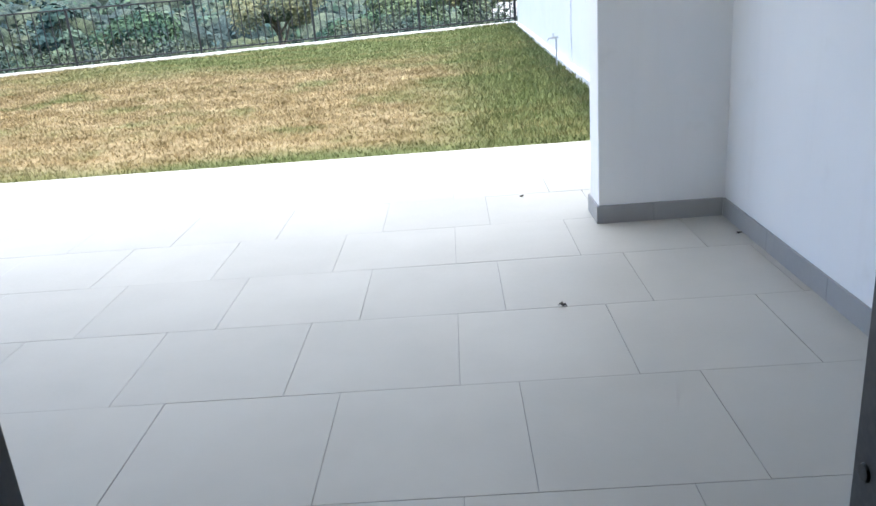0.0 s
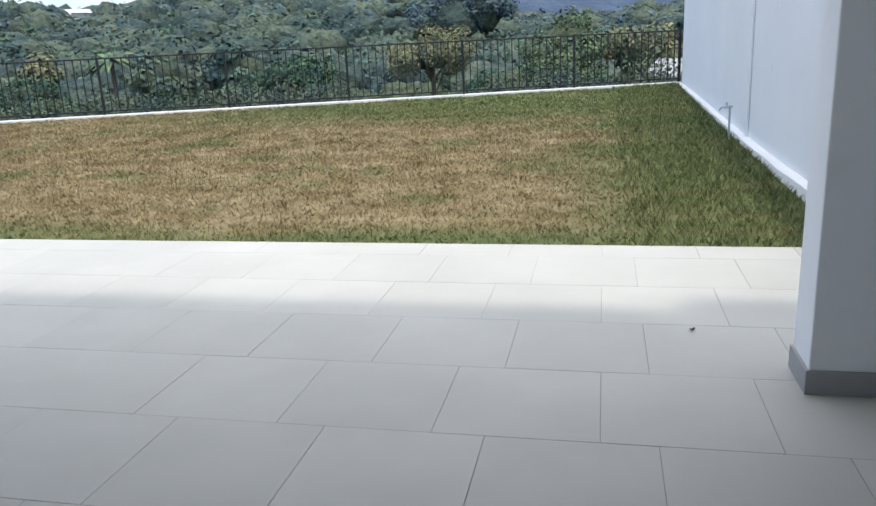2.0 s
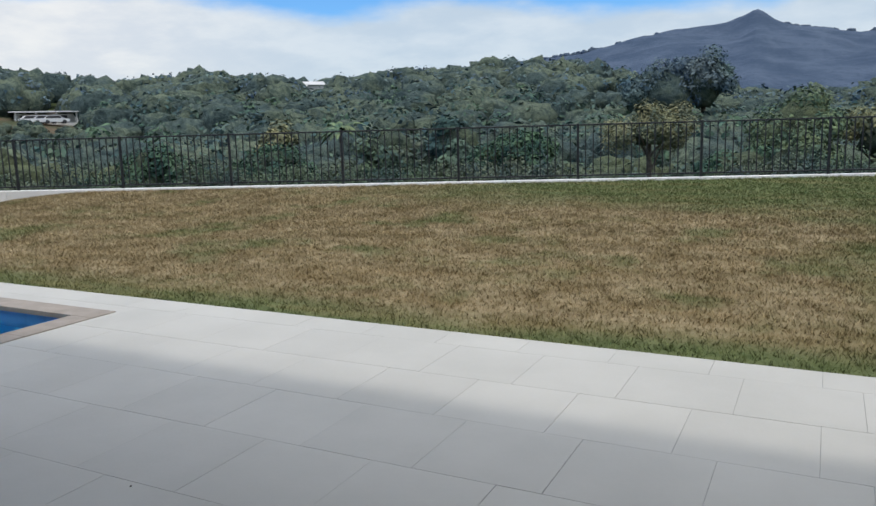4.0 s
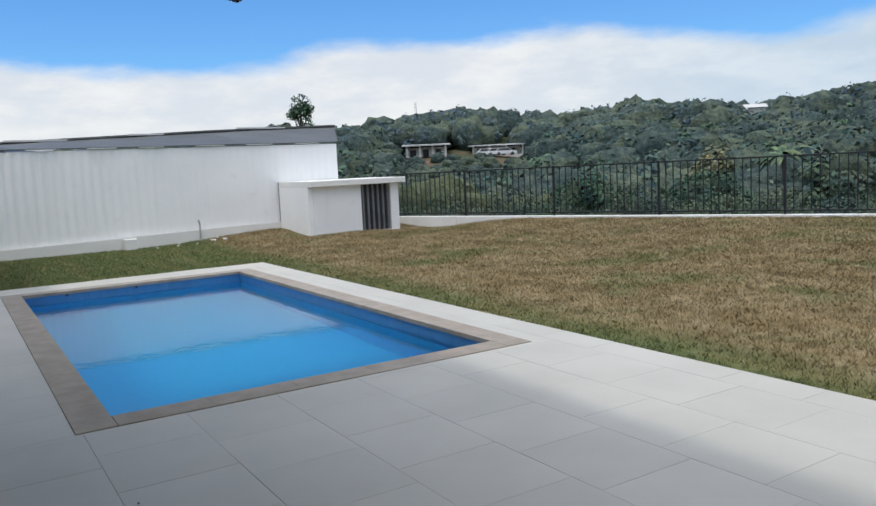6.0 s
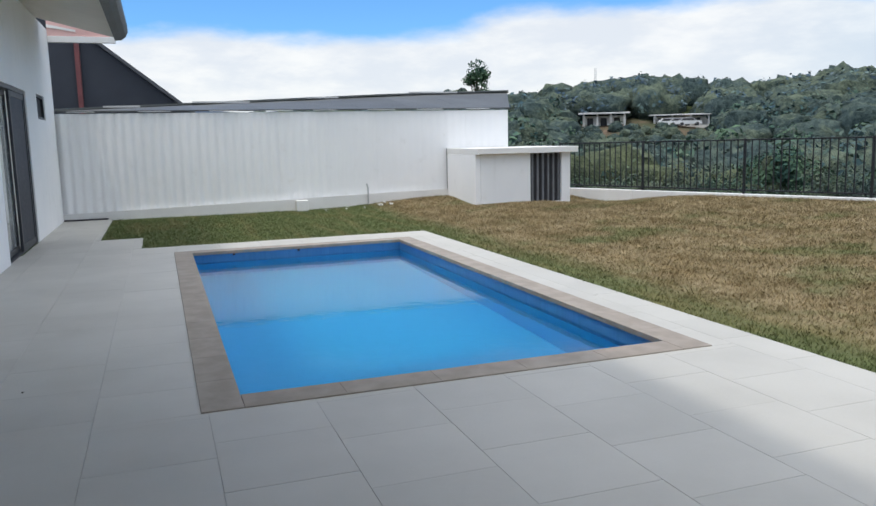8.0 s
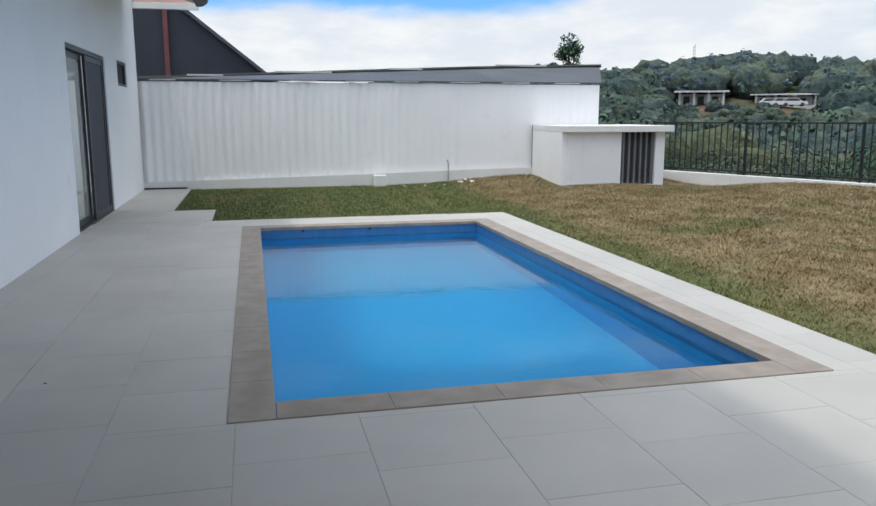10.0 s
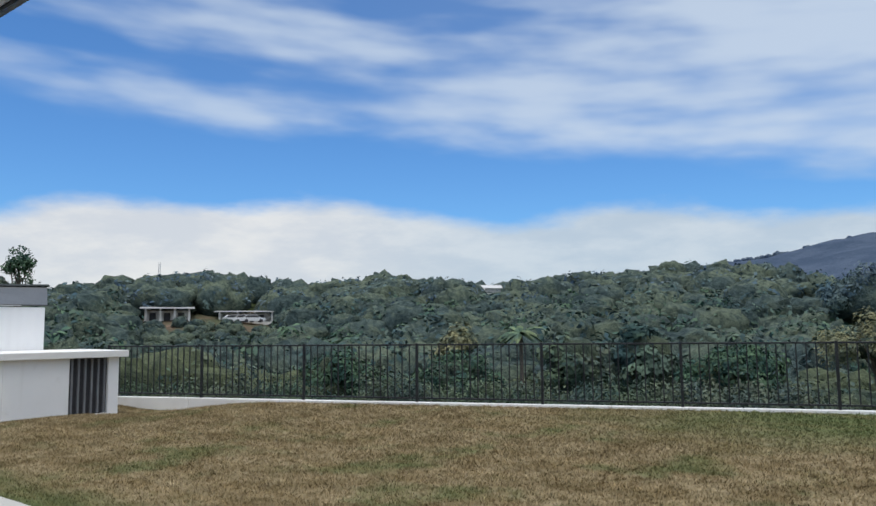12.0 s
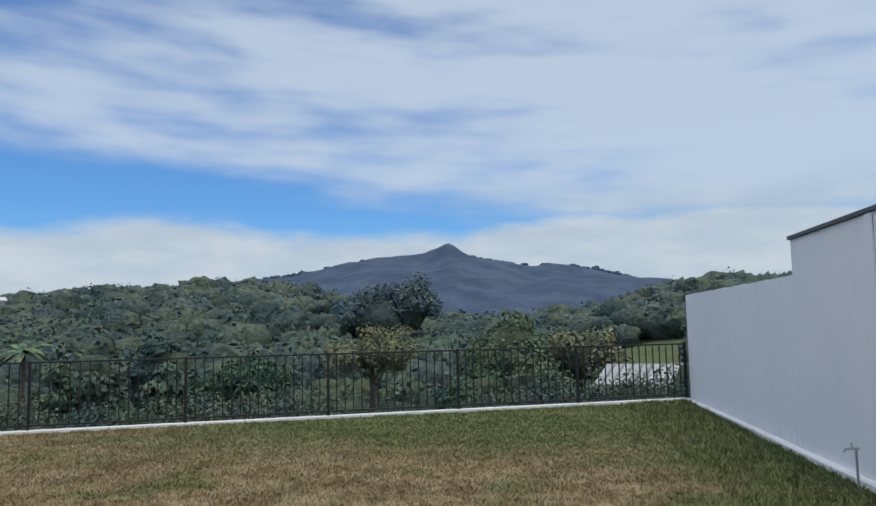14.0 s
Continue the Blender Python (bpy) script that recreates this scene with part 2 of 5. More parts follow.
def water():
    m = Mat("pool_water")
    n, l = m.n, m.l
    bump = n.new("ShaderNodeBump")
    bump.inputs["Strength"].default_value, bump.inputs["Distance"].default_value = 0.10, 0.010
    l.new(m.noise(6.5, 3.0, 0.5), bump.inputs["Height"])
    clear, sheen, mix, fres = n.new("ShaderNodeBsdfRefraction"), n.new("ShaderNodeBsdfGlossy"), n.new("ShaderNodeMixShader"), n.new("ShaderNodeFresnel")
    clear.inputs["IOR"].default_value, clear.inputs["Roughness"].default_value = 1.33, 0.04
    clear.inputs["Color"].default_value = (0.90, 0.97, 1.0, 1)
    sheen.inputs["Roughness"].default_value = 0.03
    fres.inputs["IOR"].default_value = 1.40
    for node in (clear, sheen, fres):
        l.new(bump.outputs[0], node.inputs["Normal"])
    l.new(fres.outputs[0], mix.inputs[0])
    l.new(clear.outputs[0], mix.inputs[1])
    l.new(sheen.outputs[0], mix.inputs[2])
    l.new(mix.outputs[0], n["Material Output"].inputs["Surface"])
    return m.m


def glass():
    m = Mat("window_glass", 0.02)
    m.p.inputs["Transmission Weight"].default_value = 0.9
    m.p.inputs["IOR"].default_value = 1.45
    m.color((0.80, 0.85, 0.86))
    return m.m


M_WATER, M_GLASS = water(), glass()


def lawn_color(m):
    """Dry tan turf with greener stretches by the wall, along the paving and at the back."""
    x, y = m.axis(0), m.axis(1)
    blot, mid, fine = m.noise(0.38, 4.0), m.noise(1.7, 5.0, 0.65), m.noise(9.0, 4.0, 0.6)
    mow = m.noise(1.0, 4.0, 0.55, m.scaled((0.5, 3.2, 1.0)))
    wob = m.math("MULTIPLY", m.math("SUBTRACT", blot, 0.5), 5.0)
    xe, ye = m.math("ADD", x, wob), m.math("ADD", y, wob)
    g = m.ramp(xe, -1.2, 0.9)
    g = m.math("MAXIMUM", g, m.math("MULTIPLY", m.ramp(ye, 11.6, 14.6), m.ramp(xe, -10.5, -4.5)))
    g = m.math("MAXIMUM", g, m.ramp(m.math("ADD", y, m.math("MULTIPLY", wob, 0.25)), 6.8, 5.9))
    g = m.math("MAXIMUM", g, m.math("MULTIPLY", m.ramp(xe, -13.2, -15.0), m.ramp(ye, 6.2, 4.6)))
    g = m.math("MAXIMUM", g, m.math("MULTIPLY", m.ramp(m.noise(0.75, 4.0, 0.6), 0.50, 0.68), 0.75))
    tan = m.mix(m.ramp(mid, 0.34, 0.66), (0.198, 0.150, 0.078), (0.350, 0.282, 0.170))
    tan = m.mix(m.math("MULTIPLY", m.ramp(fine, 0.4, 0.7), 0.55), tan, (0.120, 0.092, 0.036))
    green = m.mix(m.ramp(fine, 0.35, 0.7), (0.062, 0.102, 0.031), (0.140, 0.178, 0.070))
    c = m.mix(m.math("MULTIPLY", g, 0.85), tan, green)
    return m.mix(m.math("MULTIPLY", m.ramp(mow, 0.45, 0.7), 0.3), c, (0.32, 0.235, 0.118)), fine


def lawn():
    m = Mat("dry_lawn", 0.95, 0, 0.1)
    c, fine = lawn_color(m)
    m.color(m.mix(1.0, c, (0.8, 0.8, 0.8), "MULTIPLY"))
    m.bump(m.noise(30.0, 4.0), 0.8, 0.03)
    return m.m


def blades():
    m = Mat("grass_blades", 0.8, 0, 0.15)
    c, fine = lawn_color(m)
    k = m.math("ADD", m.math("MULTIPLY", m.island, 0.9), 0.62)
    m.color(m.mix(1.0, c, k, "MULTIPLY"))
    return m.m


def woodland_floor(name, a, b, c3, scale):
    m = Mat(name, 0.95, 0, 0.1)
    n1, n2 = m.noise(scale, 6.0, 0.65), m.noise(scale * 6, 5.0, 0.65)
    c = m.mix(m.ramp(n1, 0.35, 0.65), a, b)
    m.color(m.mix(m.math("MULTIPLY", m.ramp(n2, 0.5, 0.72), 0.6), c, c3))
    m.bump(n2, 0.9, 1.0 / scale * 0.06)
    return m.m


def leaf(name, a, b, c3, patch=0.12):
    """Foliage: each clump its own shade, whole crowns drift in hue."""
    m = Mat(name, 0.85, 0, 0.08)
    # the blue tint and the 1.8 lift below put aerial haze into the leaf colour
    a, b, c3 = ((0.90 * v[0], 1.01 * v[1], 1.36 * v[2]) for v in (a, b, c3))
    drift = m.ramp(m.noise(patch, 2.0), 0.35, 0.65)
    crowns = m.noise(patch * 2.3 + 0.05, 3.0, 0.65)
    c = m.mix(m.math("ADD", m.math("MULTIPLY", m.island, 0.55), 0.2), tuple(1.8 * v for v in a), tuple(1.8 * v for v in b))
    c = m.mix(m.math("MULTIPLY", drift, 0.75), c, tuple(1.8 * v for v in c3))
    tone = m.mix(m.ramp(crowns, 0.40, 0.60), (0.60, 0.70, 0.84), (1.20, 1.12, 0.98))
    c = m.mix(1.0, c, tone, "MULTIPLY")
    m.color(m.mix(1.0, c, m.math("ADD", m.math("MULTIPLY", m.island, 0.3), 0.85), "MULTIPLY"))
    m.p.inputs["Subsurface Weight"].default_value = 0.0
    return m.m


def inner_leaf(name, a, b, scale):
    """The mass of twigs and leaves inside a crown; its shade and haze are in a and b."""
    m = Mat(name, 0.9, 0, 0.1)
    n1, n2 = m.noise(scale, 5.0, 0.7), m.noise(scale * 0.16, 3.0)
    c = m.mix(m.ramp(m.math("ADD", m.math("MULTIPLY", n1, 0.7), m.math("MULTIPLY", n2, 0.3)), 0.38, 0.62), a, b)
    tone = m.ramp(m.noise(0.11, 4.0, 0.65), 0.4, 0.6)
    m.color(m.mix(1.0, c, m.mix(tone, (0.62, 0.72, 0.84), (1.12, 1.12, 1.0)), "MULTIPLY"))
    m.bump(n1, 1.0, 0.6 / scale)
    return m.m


# crest trees: the blue-grey is distance haze put into the colour
C_MOUNT = inner_leaf("hazed_mountain_foliage", (0.074, 0.102, 0.148), (0.084, 0.112, 0.160), 0.3)
# darker than the leaves: the shade inside a crown is painted in
C_NEAR = inner_leaf("shaded_inner_foliage", (0.046, 0.060, 0.044), (0.098, 0.116, 0.072), 2.2)
# lifted and bluer than C_NEAR: distance haze is in the colour too
C_FAR = inner_leaf("hazed_shaded_foliage", (0.044, 0.064, 0.058), (0.120, 0.146, 0.116), 1.3)
M_LAWN, M_BLADES = lawn(), blades()
M_SLOPE = woodland_floor("scrubby_hillside", (0.030, 0.045, 0.020), (0.050, 0.066, 0.028), (0.075, 0.084, 0.038), 0.12)
# haze over the mountain is mixed into these blue-grey colours
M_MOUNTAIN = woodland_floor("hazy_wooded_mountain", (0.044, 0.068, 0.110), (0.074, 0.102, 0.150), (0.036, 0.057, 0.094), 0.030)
M_MEADOW = woodland_floor("light_green_meadow", (0.088, 0.108, 0.054), (0.112, 0.130, 0.068), (0.075, 0.096, 0.046), 0.3)
M_CLEARING = woodland_floor("red_earth_and_scrub", (0.13, 0.09, 0.065), (0.07, 0.08, 0.045), (0.06, 0.075, 0.04), 0.16)
L_FOREST = leaf("forest_leaves", (0.032, 0.054, 0.030), (0.062, 0.092, 0.046), (0.054, 0.066, 0.050), 0.09)
# paler and bluer than L_FOREST, with distance haze mixed into the colour
L_FAR = leaf("hazed_forest_leaves", (0.048, 0.070, 0.056), (0.074, 0.100, 0.070), (0.072, 0.084, 0.078), 0.06)
L_DARK = leaf("dark_glossy_leaves", (0.020, 0.040, 0.018), (0.060, 0.090, 0.045), (0.035, 0.055, 0.030), 0.8)
L_YELLOW = leaf("yellow_green_leaves", (0.105, 0.098, 0.046), (0.155, 0.138, 0.062), (0.10, 0.10, 0.045), 0.5)
L_MID = leaf("mid_green_leaves", (0.050, 0.070, 0.030), (0.098, 0.118, 0.052), (0.072, 0.084, 0.040), 0.5)
L_SCRUB = leaf("scrub_leaves", (0.034, 0.050, 0.028), (0.074, 0.096, 0.046), (0.076, 0.080, 0.050), 0.35)


# ---- mesh helpers ----
def mesh_of(name, bm, material):
    me = bpy.data.meshes.new(name)
    bm.to_mesh(me)
    bm.free()
    me.materials.append(material)
    return me


def part(name, bm, material, parent=None, label=""):
    """Links a bmesh as one mesh object, under a thing or under a part."""
    ob = new(name, mesh_of(name, bm, material))
    ob.parent = parent
    return tagged(ob, label)


def thing(name, at, label, category, group="", kind=""):
    ob = new(name)
    ob.location = at
    ob.empty_display_size = 0.1
    return tagged(ob, label, category, group, kind)


def box(a, b, bevel=0.0, bm=None):
    """A box from corner a to corner b, its edges rounded by bevel."""
    bm = bm or bmesh.new()
    made = bmesh.ops.create_cube(bm, size=1)["verts"]
    for v in made:
        v.co = Vector([(p + q) / 2 + c * (q - p) for p, q, c in zip(a, b, v.co)])
    if bevel:
        edges = {e for v in made for e in v.link_edges}
        bmesh.ops.bevel(bm, geom=list(edges), offset=bevel, segments=2, affect="EDGES", profile=0.5)
    return bm


def prism(outline, lo, hi, axis=2, bm=None):
    """An outline of points pulled along one axis from lo to hi."""
    bm = bm or bmesh.new()

    def at(p, h):
        c = list(p)
        c.insert(axis, h)
        return bm.verts.new(c)

    one, two = [at(p, lo) for p in outline], [at(p, hi) for p in outline]
    bm.faces.new(one[::-1])
    bm.faces.new(two)
    n = len(one)
    for k in range(n):
        bm.faces.new((one[k], one[(k + 1) % n], two[(k + 1) % n], two[k]))
    bmesh.ops.recalc_face_normals(bm, faces=bm.faces)
    return bm


def rod(points, radii, sides=8, bm=None):
    """A tube through points, with a radius at each."""
    bm = bm or bmesh.new()
    rings = []
    pts = [Vector(p) for p in points]
    for k, p in enumerate(pts):
        d = (pts[min(k + 1, len(pts) - 1)] - pts[max(k - 1, 0)]).normalized()
        u = d.orthogonal().normalized()
        w = d.cross(u)
        rings.append([bm.verts.new(p + radii[k] * (math.cos(a) * u + math.sin(a) * w)) for a in (2 * math.pi * j / sides for j in range(sides))])
    for r, s in zip(rings, rings[1:]):
        for j in range(sides):
            bm.faces.new((r[j], r[(j + 1) % sides], s[(j + 1) % sides], s[j]))
    bm.faces.new(rings[0][::-1])
    bm.faces.new(rings[-1])
    bmesh.ops.recalc_face_normals(bm, faces=bm.faces)
    return bm


def grid_mesh(name, verts, faces, material):
    me = bpy.data.meshes.new(name)
    me.from_pydata(verts, [], faces)
    me.materials.append(material)
    me.update()
    return me


def poly_soup(name, polys, material):
    """Many loose faces of equal corner count, from an array (faces, corners, 3)."""
    polys = np.asarray(polys, dtype=np.float32)
    n, k = polys.shape[:2]
    me = bpy.data.meshes.new(name)
    me.vertices.add(n * k)
    me.vertices.foreach_set("co", polys.ravel())
    me.loops.add(n * k)
    me.loops.foreach_set("vertex_index", np.arange(n * k, dtype=np.int32))
    me.polygons.add(n)
    me.polygons.foreach_set("loop_start", np.arange(0, n * k, k, dtype=np.int32))
    me.materials.append(material)
    me.update(calc_edges=True)
    return me


def shape(name, bm, material, label="", category="", kind="structure"):
    return tagged(part(name, bm, material), label, category, "", kind)


# ---- the plan, in metres ----
EDGE = 5.85                       # lawn edge of the paving
WEST, EAST = -19.0, 1.68          # boundary walls
POOL = (-12.68, -6.10, 2.13, 5.14)
COPE = 0.225
FENCE_A, FENCE_B = Vector((-18.95, 11.314, 0.2247)), Vector((1.66, 19.05, 0.34))
HOUSE_Y = -0.10
PORCH_Y = 0.30


def fence_y(x):
    return FENCE_A.y + (x - FENCE_A.x) / (FENCE_B.x - FENCE_A.x) * (FENCE_B.y - FENCE_A.y)


def fence_z(x):
    return FENCE_A.z + (x - FENCE_A.x) / (FENCE_B.x - FENCE_A.x) * (FENCE_B.z - FENCE_A.z)


def step(a, b, v):
    t = min(max((v - a) / (b - a), 0.0), 1.0)
    return t * t * (3 - 2 * t)


RIDGE = [(-40, 4.2), (-19, 4.05), (-12, 3.85), (-6, 2.2), (0, 1.5), (8, 2.0), (14, 3.3), (18.5, 4.2), (24, 4.1), (30, 3.7), (34, 3.25), (38, 3.47), (43.3, 3.85), (48, 3.2),
         (51, 3.4), (55, 4.2), (58, 4.0), (61, 3.5), (65, 2.95), (75, 2.4), (110, 2.0)]
PEAKS = [(-60, 3.0), (-19, 3.2), (-12, 3.6), (-8, 4.3), (-5, 4.85), (-3.2, 5.23), (-1.5, 5.12), (2, 5.62), (3.4, 6.0), (4.2, 6.45), (4.7, 6.65), (5.3, 6.4), (6.5, 6.05), (8.5, 5.9), (10, 5.85), (11.2, 5.7),
         (14.3, 5.0), (18, 4.4), (25, 3.6), (40, 2.8), (110, 2.0)]


def along(table, a):
    xs, ys = zip(*table)
    return float(np.interp(a, xs, ys))


def lawn_z(x, y):
    yf = fence_y(x)
    t = min(max((y - EDGE) / (yf - EDGE), 0.0), 1.3)
    z = -0.025 + (fence_z(x) - 0.025) * t ** 1.3
    z -= 0.23 * math.exp(-((x + 17.4) ** 2 / 2.4 + (y - 11.5) ** 2 / 1.6))
    z += 0.13 * math.exp(-((x + 18.9) ** 2 / 1.2 + (y - 7.8) ** 2 / 3.0))
    return z + 0.012 * noise.noise((x * 0.9, y * 0.9, 0))


def ground_z(x, y):
    out = max((y - fence_y(x)) * 0.936 - 0.05, WEST - 0.3 - x, x - EAST - 0.3, -2.0 - y)
    near = lawn_z(min(max(x, WEST), EAST), min(y, fence_y(x))) if y > -2 else -0.05
    if out <= 0:
        return near
    rx, ry = x + 2.0, y - 2.2
    r, a = math.hypot(rx, ry), math.degrees(math.atan2(-rx, ry))
    a = a if abs(a) < 110 else math.copysign(110, a)
    valley = near - 0.6 * step(0, 1.2, out) - 4.6 * step(1.0, 26, out)
    hill = 1.6 + 210 * math.tan(radians(along(RIDGE, a))) - 6.6
    z = valley + (hill - valley) * step(62, 205, r) ** 1.15
    z += 1.2 * noise.noise((x * 0.03, y * 0.03, 3)) * step(30, 80, r)
    far = 900 * math.tan(radians(along(PEAKS, a) - 0.17))
    z += (far - hill) * step(330, 900, r) - 10 * step(215, 320, r) * (1 - step(320, 600, r))
    if r > 300:
        z += step(300, 800, r) * (7.0 * noise.fractal((x * 0.012, y * 0.012, 1), 1.0, 2.0, 4))
    return z - (far * 0.6) * step(930, 2600, r)


# ---- ground: one sheet, open under the paving ----
def spaced(*runs):
    out = set()
    for a, b, s in runs:
        n = max(1, round((b - a) / s))
        out |= {round(a + (b - a) * k / n, 3) for k in range(n + 1)}
    return sorted(out)


XS = spaced((-4000, -1000, 600), (-1000, -360, 40), (-360, -120, 12), (-120, -30, 5), (-30, -19, 1.0), (-19.0, -15.02, 0.5), (-15.02, -13.62, 0.45), (-13.62, 1.68, 0.5), (1.68, 4, 0.8), (4, 60, 4), (60, 360, 15), (360, 1000, 60), (1000, 4000, 600))
YS = spaced((-4000, -400, 600), (-400, -40, 60), (-40, -2, 6), (-2, 0.82, 0.5), (0.82, 1.47, 0.325), (1.47, 5.85, 0.5), (5.85, 22, 0.4), (22, 70, 3), (70, 260, 9), (260, 1000, 18), (1000, 4000, 500))


def paved(x, y):
    return (WEST - 0.5 < x < EAST and y < 0.82 and y > -8) or (-15.02 < x < EAST and -8 < y < 1.47) or (-13.62 < x < EAST and -8 < y < EDGE)


def build_ground():
    idx = {(i, j): i * len(YS) + j for i in range(len(XS)) for j in range(len(YS))}
    verts = [(x, y, ground_z(x, y)) for x in XS for y in YS]
    faces, slots = [], []
    for i in range(len(XS) - 1):
        for j in range(len(YS) - 1):
            cx, cy = (XS[i] + XS[i + 1]) / 2, (YS[j] + YS[j + 1]) / 2
            if paved(cx, cy):
                continue
            faces.append((idx[i, j], idx[i + 1, j], idx[i + 1, j + 1], idx[i, j + 1]))
            r, a = math.hypot(cx + 2, cy - 2.2), math.degrees(math.atan2(-cx - 2, cy - 2.2))
            inside = WEST - 0.5 < cx < EAST + 0.5 and cy < fence_y(cx) + 0.2
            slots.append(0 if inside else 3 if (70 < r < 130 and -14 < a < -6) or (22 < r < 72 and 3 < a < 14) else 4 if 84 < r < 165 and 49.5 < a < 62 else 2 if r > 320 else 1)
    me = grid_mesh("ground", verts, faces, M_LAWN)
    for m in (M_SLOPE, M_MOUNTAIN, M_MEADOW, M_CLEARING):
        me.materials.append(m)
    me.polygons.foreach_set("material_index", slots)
    me.polygons.foreach_set("use_smooth", [True] * len(faces))
    return tagged(new("ground", me), "dry mown lawn running out to wooded hills and a mountain", "ground", "", "structure")


build_ground()


# ---- house: walls, doors, roof ----
def wall_with_holes(name, x0, x1, y0, y1, z0, z1, holes, label):
    """A wall along x; holes are (x0, x1, z0, z1), taken in order of x."""
    bm = bmesh.new()
    at = x0
    for a, b, lo, hi in sorted(holes):
        box((at, y0, z0), (a, y1, z1), 0, bm)
        if lo > z0:
            box((a, y0, z0), (b, y1, lo), 0, bm)
        box((a, y0, hi), (b, y1, z1), 0, bm)
        at = b
    box((at, y0, z0), (x1, y1, z1), 0, bm)
    return shape(name, bm, M_WALL, label, "wall")


wall_with_holes("wall_south", -18.92, -7.3, HOUSE_Y - 0.2, HOUSE_Y, 0, 3.80, [(-15.36, -12.72, 0.0, 2.38), (-17.55, -16.55, 1.99, 2.42)], "white rendered house wall beside the pool terrace")
shape("wall_south_gable", prism([(-6.5, 0), (HOUSE_Y - 0.2, 0), (HOUSE_Y - 0.2, 3.78), (-6.5, 5.2)], -18.92, -18.72, 0), M_WALL, "white rendered gable wall of the house", "wall")
wall_with_holes("wall_porch", -7.3, 1.44, PORCH_Y - 0.2, PORCH_Y, 0, 3.70, [(-0.44, 0.44, 0.0, 2.15)], "white rendered porch wall with the garden doorway")
shape("wall_porch_return", box((-7.5, HOUSE_Y, 0), (-7.3, PORCH_Y - 0.2, 3.6)), M_WALL, "white rendered return of the house wall", "wall")
shape("wall_porch_side", box((1.44, PORCH_Y - 0.2, 0), (1.62, 3.88, 2.84)), M_WALL, "white rendered side wall of the covered porch", "wall")
pier = shape("wall_pier", box((0.775, 3.63, 0), (1.448, 3.879, 2.838), 0.006), M_WALL, "white rendered pier at the end of the porch wall", "pier")
shape("room_back", box((-3.0, -4.2, 0), (3.2, -4.0, 2.8)), M_WALL, "white back wall of the room behind the doorway", "wall")
shape("room_side_west", box((-3.2, -4.0, 0), (-3.0, PORCH_Y - 0.2, 2.8)), M_WALL, "white side wall of the room behind the doorway", "wall")
shape("room_side_east", box((1.62, -4.0, 0), (1.82, PORCH_Y - 0.2, 2.8)), M_WALL, "white side wall of the room behind the doorway", "wall")
shape("room_ceiling", box((-3.2, -4.2, 2.8), (3.2, PORCH_Y - 0.2, 2.95)), M_WALL, "white ceiling of the room behind the doorway", "ceiling")
shape("floor_house", box((-18.9, -6.5, -0.12), (1.62, -0.322, -0.004)), M_BASEBOARD, "grey floor inside the house", "floor")

# baseboards: skirting tiles with a small gap between them
board = tagged(new("baseboard"), "grey tile baseboard round the porch pier and side wall", "baseboard", "", "structure")
for a, b in (((0.762, 3.617, 0.0), (1.06, 3.63, 0.098)), ((1.062, 3.617, 0.0), (1.427, 3.63, 0.098)), ((0.762, 3.63, 0.0), (0.775, 3.89, 0.098)),
             ((1.427, 3.03, 0.0), (1.44, 3.617, 0.098)), ((1.427, 2.43, 0.0), (1.44, 3.027, 0.098)), ((1.427, 1.83, 0.0), (1.44, 2.427, 0.098)),
             ((1.427, 1.23, 0.0), (1.44, 1.827, 0.098)), ((1.427, 0.33, 0.0), (1.44, 1.227, 0.098))):
    part("skirting_tile", box(a, b, 0.002), M_BASEBOARD, board)


